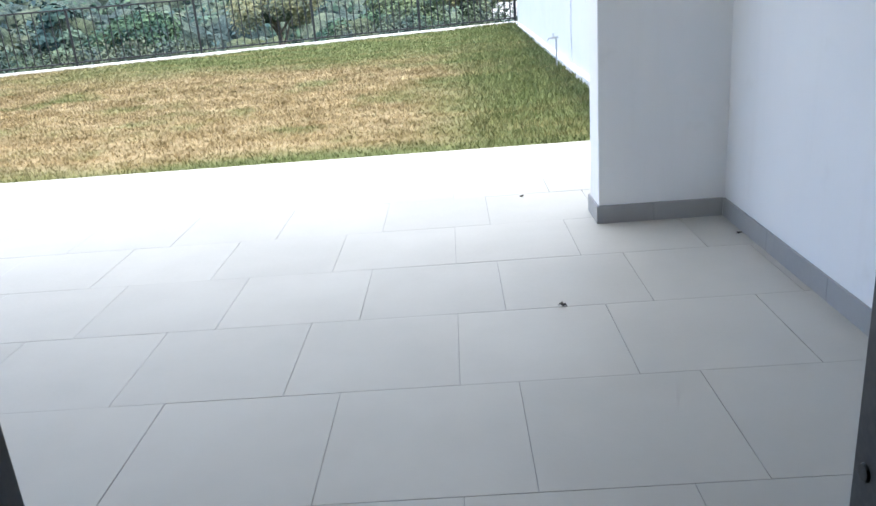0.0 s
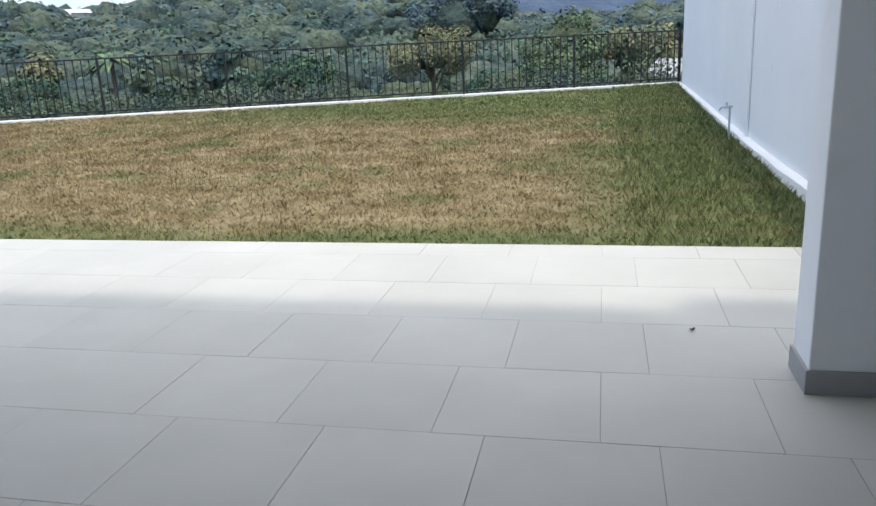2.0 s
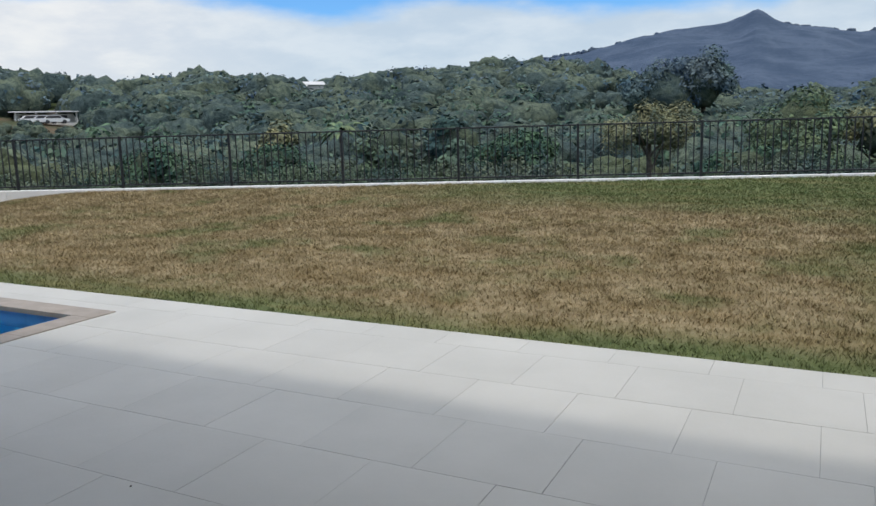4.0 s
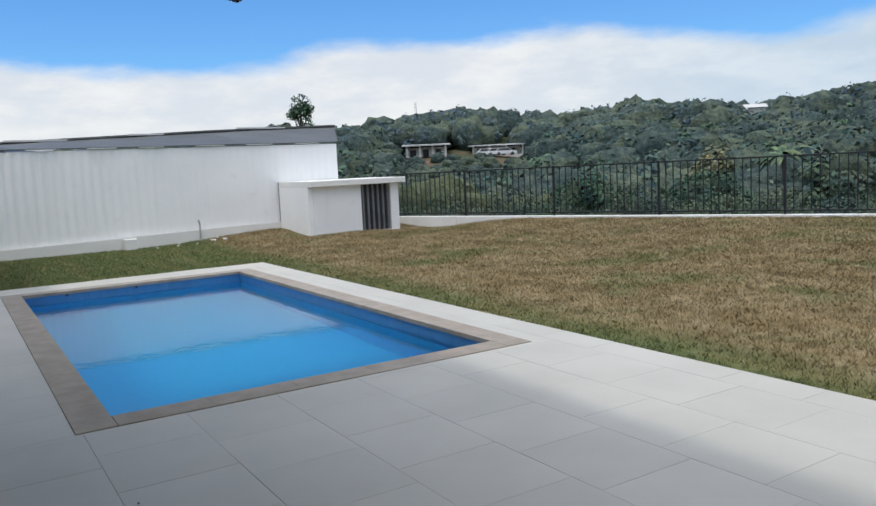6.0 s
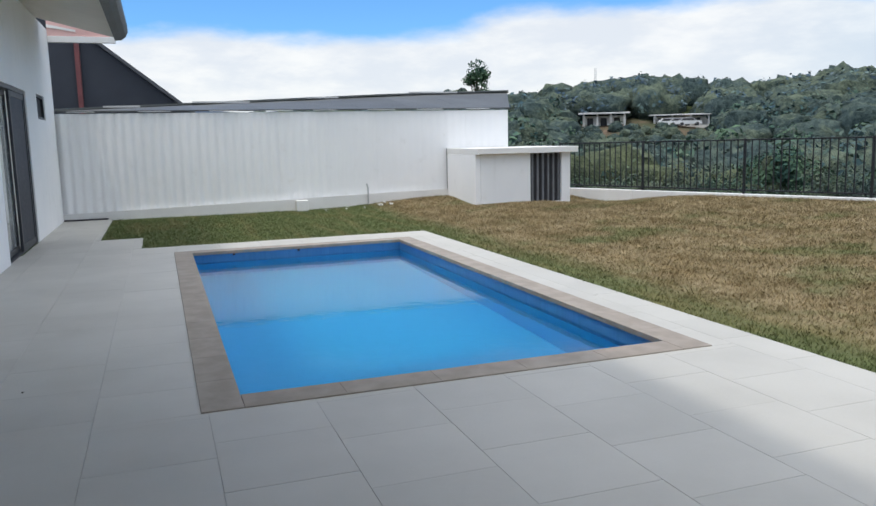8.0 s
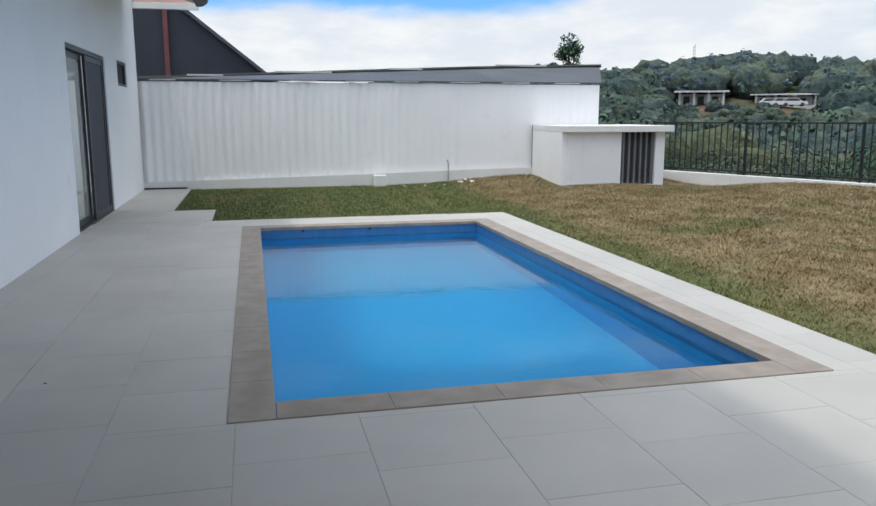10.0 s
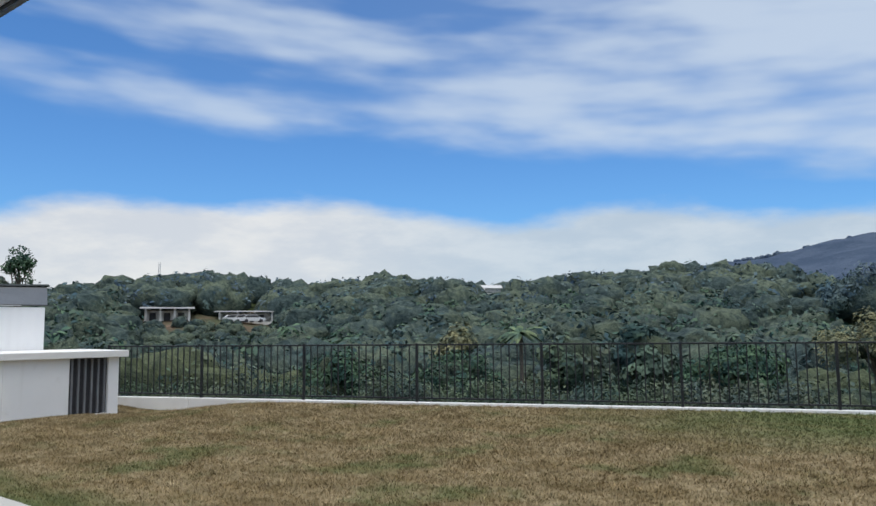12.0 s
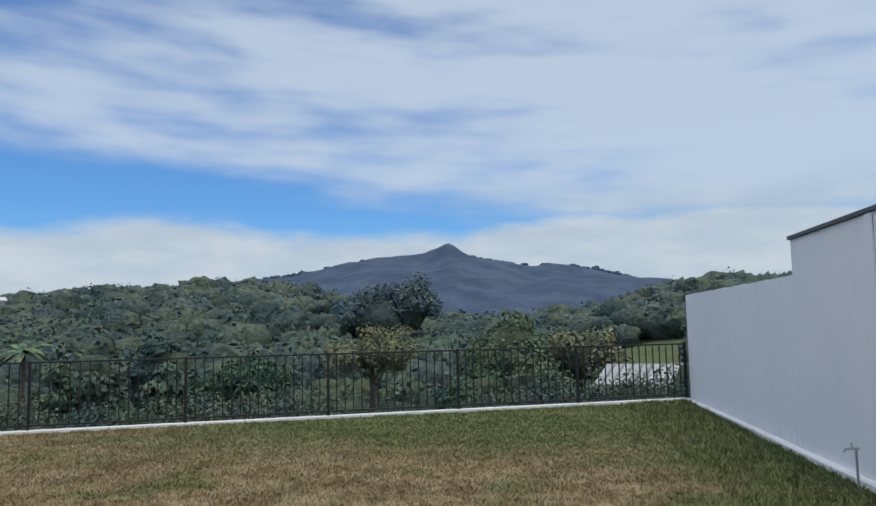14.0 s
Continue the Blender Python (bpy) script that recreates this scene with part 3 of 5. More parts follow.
def sliding_door(name, x0, x1, y, top, leaves, label):
    """leaves: (x0, x1, dy, glazed)."""
    d = thing(name, ((x0 + x1) / 2, y, 0), label, "door", "", "structure")

    def add(n, a, b, m, parent, lab=""):
        bm = box(a, b, 0.004)
        for v in bm.verts:
            v.co -= d.location
        return part(n, bm, m, parent, lab)

    add("head_frame", (x0, y - 0.06, top - 0.06), (x1, y + 0.06, top), M_DOOR_FRAME, d)
    add("sill_track", (x0, y - 0.06, 0.0), (x1, y + 0.06, 0.012), M_DOOR_FRAME, d)
    for a in (x0, x1 - 0.045):
        add("side_frame", (a, y - 0.06, 0.0), (a + 0.045, y + 0.06, top - 0.06), M_DOOR_FRAME, d)
    for a, b, dy, glazed in leaves:
        yy = y + dy
        st = add("stile", (a, yy - 0.02, 0.015), (a + 0.08, yy + 0.02, top - 0.065), M_DOOR_FRAME, d)
        add("stile", (b - 0.08, yy - 0.02, 0.015), (b, yy + 0.02, top - 0.065), M_DOOR_FRAME, d)
        add("rail", (a + 0.08, yy - 0.02, 0.015), (b - 0.08, yy + 0.02, 0.10), M_DOOR_FRAME, d)
        add("rail", (a + 0.08, yy - 0.02, top - 0.145), (b - 0.08, yy + 0.02, top - 0.065), M_DOOR_FRAME, d)
        if glazed:
            pane = add("pane", (a + 0.08, yy - 0.004, 0.10), (b - 0.08, yy + 0.004, top - 0.145), M_GLASS, d, "clear glass pane")
            pane.visible_shadow = False
        else:
            add("panel", (a + 0.08, yy - 0.008, 0.10), (b - 0.08, yy + 0.008, top - 0.145), M_NAVY, d, "dark closed panel")
    return d


sliding_door("door_1", -15.36, -12.72, HOUSE_Y - 0.08, 2.38, [(-15.32, -14.02, 0.03, False), (-14.08, -12.76, -0.03, True)], "dark aluminium sliding door, one leaf closed and dark")
porch_door = sliding_door("door_2", -0.44, 0.44, PORCH_Y - 0.10, 2.15, [], "dark aluminium doorway frame, its leaf slid open")
lock = rod([(0.004, 0, 0), (0.0, 0, 0)], [0.010, 0.008], 16)
for v in lock.verts:
    v.co += Vector((0.3925, 0.037, 0.82))
part("lock", lock, M_DARK_METAL, porch_door, "small black lock on the frame")
win = thing("window_1", (-17.05, HOUSE_Y - 0.06, 1.99), "small high dark window in the house wall", "window", "", "structure")
for n, a, b, m in (("window_frame", (-0.5, -0.04, 0.0), (0.5, 0.04, 0.05), M_DOOR_FRAME), ("window_frame", (-0.5, -0.04, 0.38), (0.5, 0.04, 0.43), M_DOOR_FRAME),
                   ("window_frame", (-0.5, -0.04, 0.05), (-0.45, 0.04, 0.38), M_DOOR_FRAME), ("window_frame", (0.45, -0.04, 0.05), (0.5, 0.04, 0.38), M_DOOR_FRAME),
                   ("pane", (-0.45, -0.01, 0.05), (0.45, 0.0, 0.38), M_SHED_DARK)):
    part(n, box(a, b, 0.003), m, win)

# roof: one slope, lower over the porch
SLOPE = 0.25


def roof_z(y):
    return 3.5 - SLOPE * (y - 1.18)


def roof_slab(name, x0, x1, y0, y1, thick, material, label):
    out = [(y0, roof_z(y0)), (y1, roof_z(y1)), (y1, roof_z(y1) + thick), (y0, roof_z(y0) + thick)]
    return shape(name, prism(out, x0, x1, 0), material, label, "roof")


roof_slab("roof_main", -17.55, -7.30, -6.4, 1.18, 0.16, M_SOFFIT, "beige boarded underside of the house roof")
roof_slab("roof_porch", -7.30, 1.75, -6.4, 3.56, 0.16, M_SOFFIT, "beige boarded underside of the porch roof")
shape("roof_cover_main", prism([(-6.4, roof_z(-6.4) + 0.165), (1.22, roof_z(1.22) + 0.165), (1.22, roof_z(1.22) + 0.2), (-6.4, roof_z(-6.4) + 0.2)], -17.75, -7.3, 0), M_ROOF_METAL, "grey metal roof sheets on the house", "roof")
shape("roof_cover_porch", prism([(-6.4, roof_z(-6.4) + 0.165), (3.605, roof_z(3.605) + 0.165), (3.605, roof_z(3.605) + 0.2), (-6.4, roof_z(-6.4) + 0.2)], -7.338, 1.8, 0), M_ROOF_METAL, "grey metal roof sheets over the porch", "roof")
gut = [(1.185, 3.45), (1.30, 3.46), (1.38, 3.52), (1.42, 3.61), (1.42, 3.72), (1.39, 3.72), (1.39, 3.62), (1.35, 3.55), (1.29, 3.50), (1.185, 3.50)]
shape("gutter_main", prism(gut, -17.6, -7.36, 0), M_GUTTER, "dark grey gutter along the house eave", "gutter")
shape("fascia_porch", box((-7.337, 3.564, 2.888), (1.78, 3.59, 3.10), 0.004), M_GUTTER, "dark grey fascia board of the porch roof", "fascia")
shape("fascia_porch_west", prism([(1.2, roof_z(1.2) - 0.014), (3.56, roof_z(3.56) - 0.014), (3.56, roof_z(3.56) + 0.16), (1.2, roof_z(1.2) + 0.16)], -7.335, -7.304, 0), M_GUTTER, "dark grey barge board of the porch roof", "fascia")
shape("barge_board", box((-18.95, -0.098, 3.555), (-18.86, 1.15, 3.675), 0.004), M_CONCRETE, "white board across the end of the house eave", "fascia")
shape("eave_lining", prism([(-0.098, 3.678), (1.06, 3.678), (1.06, 3.72), (-0.098, 4.04)], -18.945, -18.90, 0), M_PINK, "faded red sheet closing the end of the eave", "soffit")
shape("eave_lining_strip", prism([(-0.098, 3.84), (0.42, 3.76), (0.42, 3.80), (-0.098, 3.90)], -18.898, -18.88, 0), M_CONCRETE, "pale strip across the red sheet", "soffit")

# ---- west boundary: corrugated painted sheets on a plinth, neighbour's roof behind ----
west = tagged(new("wall_west"), "white painted corrugated metal boundary wall", "wall", "", "structure")


def corrugated(length, z0, z1, period, depth, thick=0.012, axis=1):
    """A ribbed sheet along y from 0, its ribs facing +x."""
    prof, n = [], max(1, round(length / period))
    w = length / n
    for k in range(n):
        prof += [(depth * 0.5 * (1 - math.cos(2 * math.pi * j / 10)), w * (k + j / 10)) for j in range(10)]
    prof.append((0.0, length))
    bm = bmesh.new()
    rows = []
    for off in (0.0, -thick):
        rows.append([[bm.verts.new((x + off, y, z)) for z in (z0, z1)] for x, y in prof])
    for r, flip in ((rows[0], False), (rows[1], True)):
        for a, b in zip(r, r[1:]):
            f = (a[0], b[0], b[1], a[1])
            bm.faces.new(f[::-1] if flip else f)
    for k in range(len(prof) - 1):
        bm.faces.new((rows[0][k][1], rows[0][k + 1][1], rows[1][k + 1][1], rows[1][k][1]))
        bm.faces.new((rows[0][k + 1][0], rows[0][k][0], rows[1][k][0], rows[1][k + 1][0]))
    for k in (0, -1):
        a, b = rows[0][k], rows[1][k]
        bm.faces.new((a[0], a[1], b[1], b[0]))
    bmesh.ops.recalc_face_normals(bm, faces=bm.faces)
    return bm


for k in range(9):
    y0 = -0.1 + k * 1.11
    sheet = part("sheet", corrugated(1.108, 0.05, 2.165, 0.185, (0.030, 0.030, 0.028, 0.022, 0.014, 0.007, 0.004, 0.003, 0.003)[k]), M_WALL, west)
    sheet.location = (WEST - 0.002 * (k % 2), y0, 0.0)
shape("wall_west_core", box((WEST - 0.14, -2.0, -0.4), (WEST - 0.02, 9.90, 2.15)), M_WALL, "white backing of the boundary wall", "wall")
shape("plinth_west", prism([(-0.1, -0.3), (9.9, -0.3), (9.9, 0.345), (7.0, 0.30), (4.0, 0.225), (1.5, 0.175), (-0.1, 0.14)], WEST + 0.034, WEST + 0.085, 0), M_CONCRETE, "white concrete plinth along the boundary wall", "plinth")
shape("drain_slot", box((WEST + 0.09, -0.09, 0.004), (WEST + 0.16, 0.74, 0.03), 0.004), M_SHED_DARK, "dark drain slot at the foot of the wall", "drain")

roof_group = "sheets of the neighbouring roof"


def far_edge(y):
    return 2.22 + 0.041 * (y + 2.4)


def roof_strip(x0, lift0, x1, lift1, y0, y1, thick, base=None, run=(0.0, 0.0)):
    """A sheet from the eave line x0 up to x1, its heights following the far edge, with a real thickness."""
    bm = bmesh.new()
    corners = []
    for y, (ra, rb) in ((y0, (0.0, 0.0)), (y1, run)):
        za = 2.19 if base is None else far_edge(y) + base
        zb = far_edge(y) + lift1
        corners.append([bm.verts.new(c) for c in ((x0, y + ra, za + lift0), (x1, y + rb, zb), (x1, y + rb, zb + thick), (x0, y + ra, za + lift0 + thick))])
    a, b = corners
    for k in range(4):
        bm.faces.new((a[k], a[(k + 1) % 4], b[(k + 1) % 4], b[k]))
    bm.faces.new(a[::-1])
    bm.faces.new(b)
    bmesh.ops.recalc_face_normals(bm, faces=bm.faces)
    return bm


random.seed(12)
for k in range(10):
    y0, y1 = -2.4 + k * 1.233, -2.4 + (k + 1) * 1.233 - 0.004
    ob = tagged(part("roof_sheet", roof_strip(WEST + 0.03, 0.0, -21.6, 0.0, y0, y1, 0.03, run=(0.0, 1.15 * (k == 9))), M_ROOF_DARK), "dark weathered metal roof sheet behind the wall", "roof sheet", roof_group)
    a = y0 + random.uniform(0.05, 0.5)
    part("lip", box((WEST + 0.031, a, 2.186), (WEST + 0.05, min(a + random.uniform(0.4, 0.7), y1), 2.204), 0.003), M_WHITE_ROOF, ob, "pale folded edge")
for k in range(5):
    y0, y1 = -2.4 + k * 2.466, -2.4 + (k + 1) * 2.466 - 0.004
    ob = tagged(part("ridge_sheet", roof_strip(-21.45, 0.034, -23.0, 0.09, y0, y1, 0.04, base=0.0, run=(1.12 * (k == 4), 1.85 * (k == 4))), M_ROOF_METAL), "upper grey metal roof sheet behind the wall", "roof sheet", roof_group)
    a = y0 + random.uniform(0.1, 0.7)
    b = a + random.uniform(0.8, 1.4)
    z = far_edge((a + b) / 2)
    part("lip", box((-21.448, a, z + 0.03), (-21.42, b, z + 0.075), 0.003), M_WHITE_ROOF, ob, "pale folded edge")

# neighbour's dark open-sided building
barn = thing("neighbour_building", (-24.5, -2.0, 0.0), "dark sheet-metal building with a steep gable and red post", "building")


def local(bm, ob):
    for v in bm.verts:
        v.co -= ob.location
    return bm


part("wall", local(prism([(-7.0, 0.0), (2.85, 0.0), (2.85, 2.28), (-1.9, 6.08), (-7.0, 6.08)], -24.6, -24.4, 0), barn), M_NAVY, barn, "dark blue-black sheet wall")
part("roof_edge", local(prism([(3.05, 2.13), (3.05, 2.24), (-1.95, 6.24), (-1.95, 6.13)], -24.9, -24.30, 0), barn), M_GUTTER, barn, "thin grey roof edge")
part("post", local(box((-24.39, -0.07, 1.0), (-24.27, 0.05, 5.0), 0.01), barn), M_RED_POST, barn, "red oxide steel post")

# ---- pump shed ----
shed = thing("pump_shed", (-17.2, 9.4, 0.0), "low white rendered pump shed with a flat slab roof", "shed")
SX = -17.2


def shed_part(n, a, b, m, bev=0.006, lab=""):
    return part(n, local(box(a, b, bev), shed), m, shed, lab)


shed_part("wall", (WEST + 0.03, 8.27, -0.1), (SX, 8.39, 1.14), M_WALL)
shed_part("wall", (SX - 0.12, 8.392, -0.1), (SX, 9.60, 1.14), M_WALL)
shed_part("wall", (SX - 0.12, 10.38, -0.3), (SX, 10.60, 1.14), M_WALL)
shed_part("wall", (WEST + 0.03, 10.48, -0.3), (SX - 0.122, 10.60, 1.14), M_WALL)
shed_part("inside", (SX - 0.60, 9.2, -0.2), (SX - 0.5, 10.46, 1.13), M_SHED_DARK, 0)
shed_part("roof_slab", (WEST + 0.03, 8.27, 1.142), (SX + 0.16, 10.72, 1.275), M_CONCRETE, 0.01, "white concrete slab with a small overhang")
shed_part("step", (SX - 0.05, 9.58, -0.1), (SX + 0.06, 10.40, 0.045), M_CONCRETE, 0.01)
shed_part("joint", (WEST + 0.034, 8.262, 0.30), (WEST + 0.056, 8.268, 1.27), M_GUTTER, 0, "dark open joint against the wall")
sd = shed_part("door", (SX - 0.09, 9.604, 0.05), (SX - 0.07, 10.376, 1.138), M_SHED_DARK, 0, "dark louvred metal door")
for k in range(6):
    y = 9.62 + k * 0.132
    slat = box((-0.02, 0, 0), (0.006, 0.052, 1.08), 0.004)
    for v in slat.verts:
        v.co = Matrix.Rotation(0.35, 4, "Z") @ v.co + Vector((SX - 0.045, y + 0.03, 0.055)) - shed.location
    part("slat", slat, M_DOOR_SLAT, sd)

# ---- east boundary ----
shape("wall_east_tall", box((EAST, 3.9, -0.4), (EAST + 0.2, 12.75, 2.80), 0.008), M_WALL, "tall white rendered boundary wall", "wall")
shape("wall_east_cap", box((EAST - 0.03, 3.9, 2.803), (EAST + 0.24, 12.78, 2.85), 0.006), M_GUTTER, "thin dark metal cap on the tall wall", "cap")
shape("wall_east_batten", box((EAST - 0.025, 10.45, 0.1), (EAST - 0.003, 10.62, 2.79), 0.006), M_WALL, "white cover strip on the tall wall", "batten")
low = tagged(new("wall_east_low"), "lower white corrugated boundary wall by the fence", "wall", "", "structure")
for k in range(6):
    sheet = part("sheet", corrugated(1.043, 0.0, 2.36 + 0.012 * k, 0.224, 0.018), M_WALL, low)
    sheet.matrix_world = Matrix.Translation((EAST + 0.02, 12.75 + (k + 1) * 1.043, 0)) @ Matrix.Rotation(math.pi, 4, "Z")
shape("wall_east_core", box((EAST + 0.036, 12.76, -0.6), (EAST + 0.15, 19.06, 2.34)), M_WALL, "white backing of the lower boundary wall", "wall")
bm = bmesh.new()
ring = []
for k in range(33):
    y = 5.9 + (19.0 - 5.9) * k / 32
    top = 0.115 + 0.20 * step(8.0, 19.5, y) + 0.012 * noise.noise((0, y * 2.3, 5))
    w = 0.075 + 0.02 * noise.noise((3, y * 1.7, 0))
    ring.append([bm.verts.new((EAST - 0.001, y, -0.3)), bm.verts.new((EAST - w - 0.03, y, -0.3)), bm.verts.new((EAST - w, y, top - 0.02)), bm.verts.new((EAST - w * 0.6, y, top)), bm.verts.new((EAST - 0.001, y, top + 0.005))])
for a, b in zip(ring, ring[1:]):
    for j in range(4):
        bm.faces.new((a[j], a[j + 1], b[j + 1], b[j]))
bm.faces.new(ring[0])
bm.faces.new(ring[-1][::-1])
bmesh.ops.recalc_face_normals(bm, faces=bm.faces)
shape("plinth_east", bm, M_CONCRETE, "uneven white mortar plinth along the boundary wall", "plinth")

tap = thing("garden_tap", (EAST - 0.16, 10.85, lawn_z(1.5, 10.85)), "grey metal garden tap on a thin steel standpipe", "tap")
part("standpipe", rod([(0, 0, -0.1), (0, 0, 0.40)], [0.013, 0.013], 10), M_STEEL, tap)
part("spout", rod([(0.03, 0, 0.405), (-0.05, 0, 0.405), (-0.10, 0, 0.40), (-0.125, 0, 0.36)], [0.014, 0.015, 0.012, 0.010], 10), M_STEEL, tap)
part("handle", rod([(-0.04, 0, 0.42), (-0.04, 0, 0.455), (-0.04, 0.0, 0.46)], [0.008, 0.008, 0.022], 10), M_STEEL, tap)

# ---- kerb and railing ----
along_x = (FENCE_B - FENCE_A).normalized()
yaw = math.atan2(along_x.y, along_x.x)
length = math.hypot(FENCE_B.x - FENCE_A.x, FENCE_B.y - FENCE_A.y)
kerb = tagged(new("kerb"), "white concrete kerb under the railing", "kerb", "", "structure")
SEG = 10
for k in range(SEG):
    bm = box((length * k / SEG + 0.003, -0.09, -0.75), (length * (k + 1) / SEG - 0.003, 0.09, -0.004), 0.012)
    for v in bm.verts:
        v.co.z += (FENCE_B.z - FENCE_A.z) * v.co.x / length
    ob = part("kerb_stone", bm, M_CONCRETE, kerb)
    ob.matrix_world = Matrix.Translation(FENCE_A) @ Matrix.Rotation(yaw, 4, "Z")

PANELS = 9
PW = length / PANELS
panel = thing("railing_panel", FENCE_A, "black metal railing with upright bars on the kerb", "railing", "garden railing")
part("post", box((-0.024, -0.024, -0.05), (0.024, 0.024, 1.12), 0.004), M_DARK_METAL, panel)
part("top_rail", box((0.026, -0.02, 1.075), (PW - 0.026, 0.02, 1.105), 0.004), M_DARK_METAL, panel)
part("bottom_rail", box((0.026, -0.016, 0.055), (PW - 0.026, 0.016, 0.085), 0.004), M_DARK_METAL, panel)
bar_mesh = mesh_of("baluster", box((-0.010, -0.010, 0.085), (0.010, 0.010, 1.075), 0.0), M_DARK_METAL)
BARS = 15
for k in range(1, BARS + 1):
    bar = new("baluster", bar_mesh)
    bar.parent = panel
    bar.location = (PW * k / (BARS + 1), 0, 0)
pitch = -math.atan2(FENCE_B.z - FENCE_A.z, length)
for k in range(PANELS):
    m = Matrix.Translation(FENCE_A.lerp(FENCE_B, k / PANELS)) @ Matrix.Rotation(yaw, 4, "Z") @ Matrix.Rotation(pitch, 4, "Y")
    if k:
        copy_thing(panel, m)
    else:
        panel.matrix_basis = m
end = thing("end_post", FENCE_B, "black metal end post of the railing by the wall", "post")
part("post", box((-0.06, -0.026, -0.05), (-0.008, 0.026, 1.14), 0.004), M_DARK_METAL, end)
end.matrix_basis = Matrix.Translation(FENCE_B) @ Matrix.Rotation(yaw, 4, "Z")

# ---- pool ----
X0, X1, Y0, Y1 = POOL
WATER_Z, DEEP_Z = -0.14, -1.2
pool = thing("swimming_pool", ((X0 + X1) / 2, (Y0 + Y1) / 2, 0), "rectangular blue tiled swimming pool full of clear water", "pool")


def pool_part(n, a, b, m, lab="", bev=0.0):
    return part(n, local(box(a, b, bev), pool), m, pool, lab)


# upper walls get the darker tone as their shade, the rest the lit one
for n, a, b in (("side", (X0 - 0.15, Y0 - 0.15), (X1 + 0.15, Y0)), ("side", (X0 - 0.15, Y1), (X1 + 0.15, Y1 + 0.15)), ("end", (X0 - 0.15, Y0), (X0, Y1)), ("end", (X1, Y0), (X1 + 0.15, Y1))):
    pool_part(n + "_wall", (*a, -1.6), (*b, -0.27), M_POOL_LIT, "blue mosaic wall under water, in its lit tone")
    pool_part("waterline_band", (*a, -0.268), (*b, -0.03), M_POOL_SHADED, "blue mosaic wall at the waterline, its shade put into a darker tone")
pool_part("pool_floor", (X0, Y0, DEEP_Z - 0.1), (X1, Y1, DEEP_Z), M_POOL_LIT, "blue mosaic floor, in its lit tone")
for xx in (-11.9, -10.6):
    part("inlet", local(rod([(X0 + 0.0, 2.7 + (xx + 11.9) * 0.7, -0.05), (X0 + 0.02, 2.7 + (xx + 11.9) * 0.7, -0.05)], [0.018, 0.015], 10), pool), M_SHED_DARK, pool, "small dark inlet")
surf = bmesh.new()
nx, ny = 60, 28
vs = [[surf.verts.new((X0 + (X1 - X0) * i / nx, Y0 + (Y1 - Y0) * j / ny, WATER_Z + 0.0004 * noise.noise((i * 0.35, j * 0.35, 2)))) for j in range(ny + 1)] for i in range(nx + 1)]
for i in range(nx):
    for j in range(ny):
        surf.faces.new((vs[i][j], vs[i + 1][j], vs[i + 1][j + 1], vs[i][j + 1]))
for fc in surf.faces:
    fc.smooth = True
part("water", local(surf, pool), M_WATER, pool, "clear still water")

cope = thing("pool_coping", (X1, Y0, 0), "sand-coloured stone coping round the pool", "coping", "", "structure")


def cope_run(a, b, fixed0, fixed1, axis):
    n = round((b - a) / 0.6)
    for k in range(n):
        s, e = a + (b - a) * k / n + 0.0006, a + (b - a) * (k + 1) / n - 0.0006
        p, q = ((s, fixed0), (e, fixed1)) if axis == 0 else ((fixed0, s), (fixed1, e))
        bm = box((*p, -0.035), (*q, 0.008), 0.003)
        part("coping_stone", local(bm, cope), M_COPING, cope)


cope_run(X0 - COPE, X1 + COPE, Y0 - COPE, Y0 + 0.012, 0)
cope_run(X0 - COPE, X1 + COPE, Y1 - 0.012, Y1 + COPE, 0)
cope_run(Y0 + 0.015, Y1 - 0.015, X1 - 0.012, X1 + COPE, 1)
cope_run(Y0 + 0.015, Y1 - 0.015, X0 - COPE, X0 + 0.012, 1)
for a, b in (((X0 - COPE, Y0 - COPE, -0.10), (X1 + COPE, Y0 - 0.152, -0.037)), ((X0 - COPE, Y1 + 0.152, -0.10), (X1 + COPE, Y1 + COPE, -0.037)), ((X0 - COPE, Y0 - 0.15, -0.10), (X0 - 0.152, Y1 + 0.15, -0.037)), ((X1 + 0.152, Y0 - 0.15, -0.10), (X1 + COPE, Y1 + 0.15, -0.037))):
    part("bed", local(box(a, b), cope), M_GROUT, cope)

# ---- small things on the ground ----
block = shape("concrete_block", box((-18.86, 4.60, -0.05), (-18.66, 4.86, 0.22), 0.015), M_CONCRETE, "small white concrete block beside the wall plinth", "block", "")
wire = rod([(-18.85, 6.28, 0.0), (-18.85, 6.28, 0.42), (-18.85, 6.25, 0.52)], [0.02, 0.018, 0.018], 8)
tagged(part("vent_pipe", wire, M_STEEL), "thin grey vent pipe standing by the wall", "pipe")
random.seed(4)
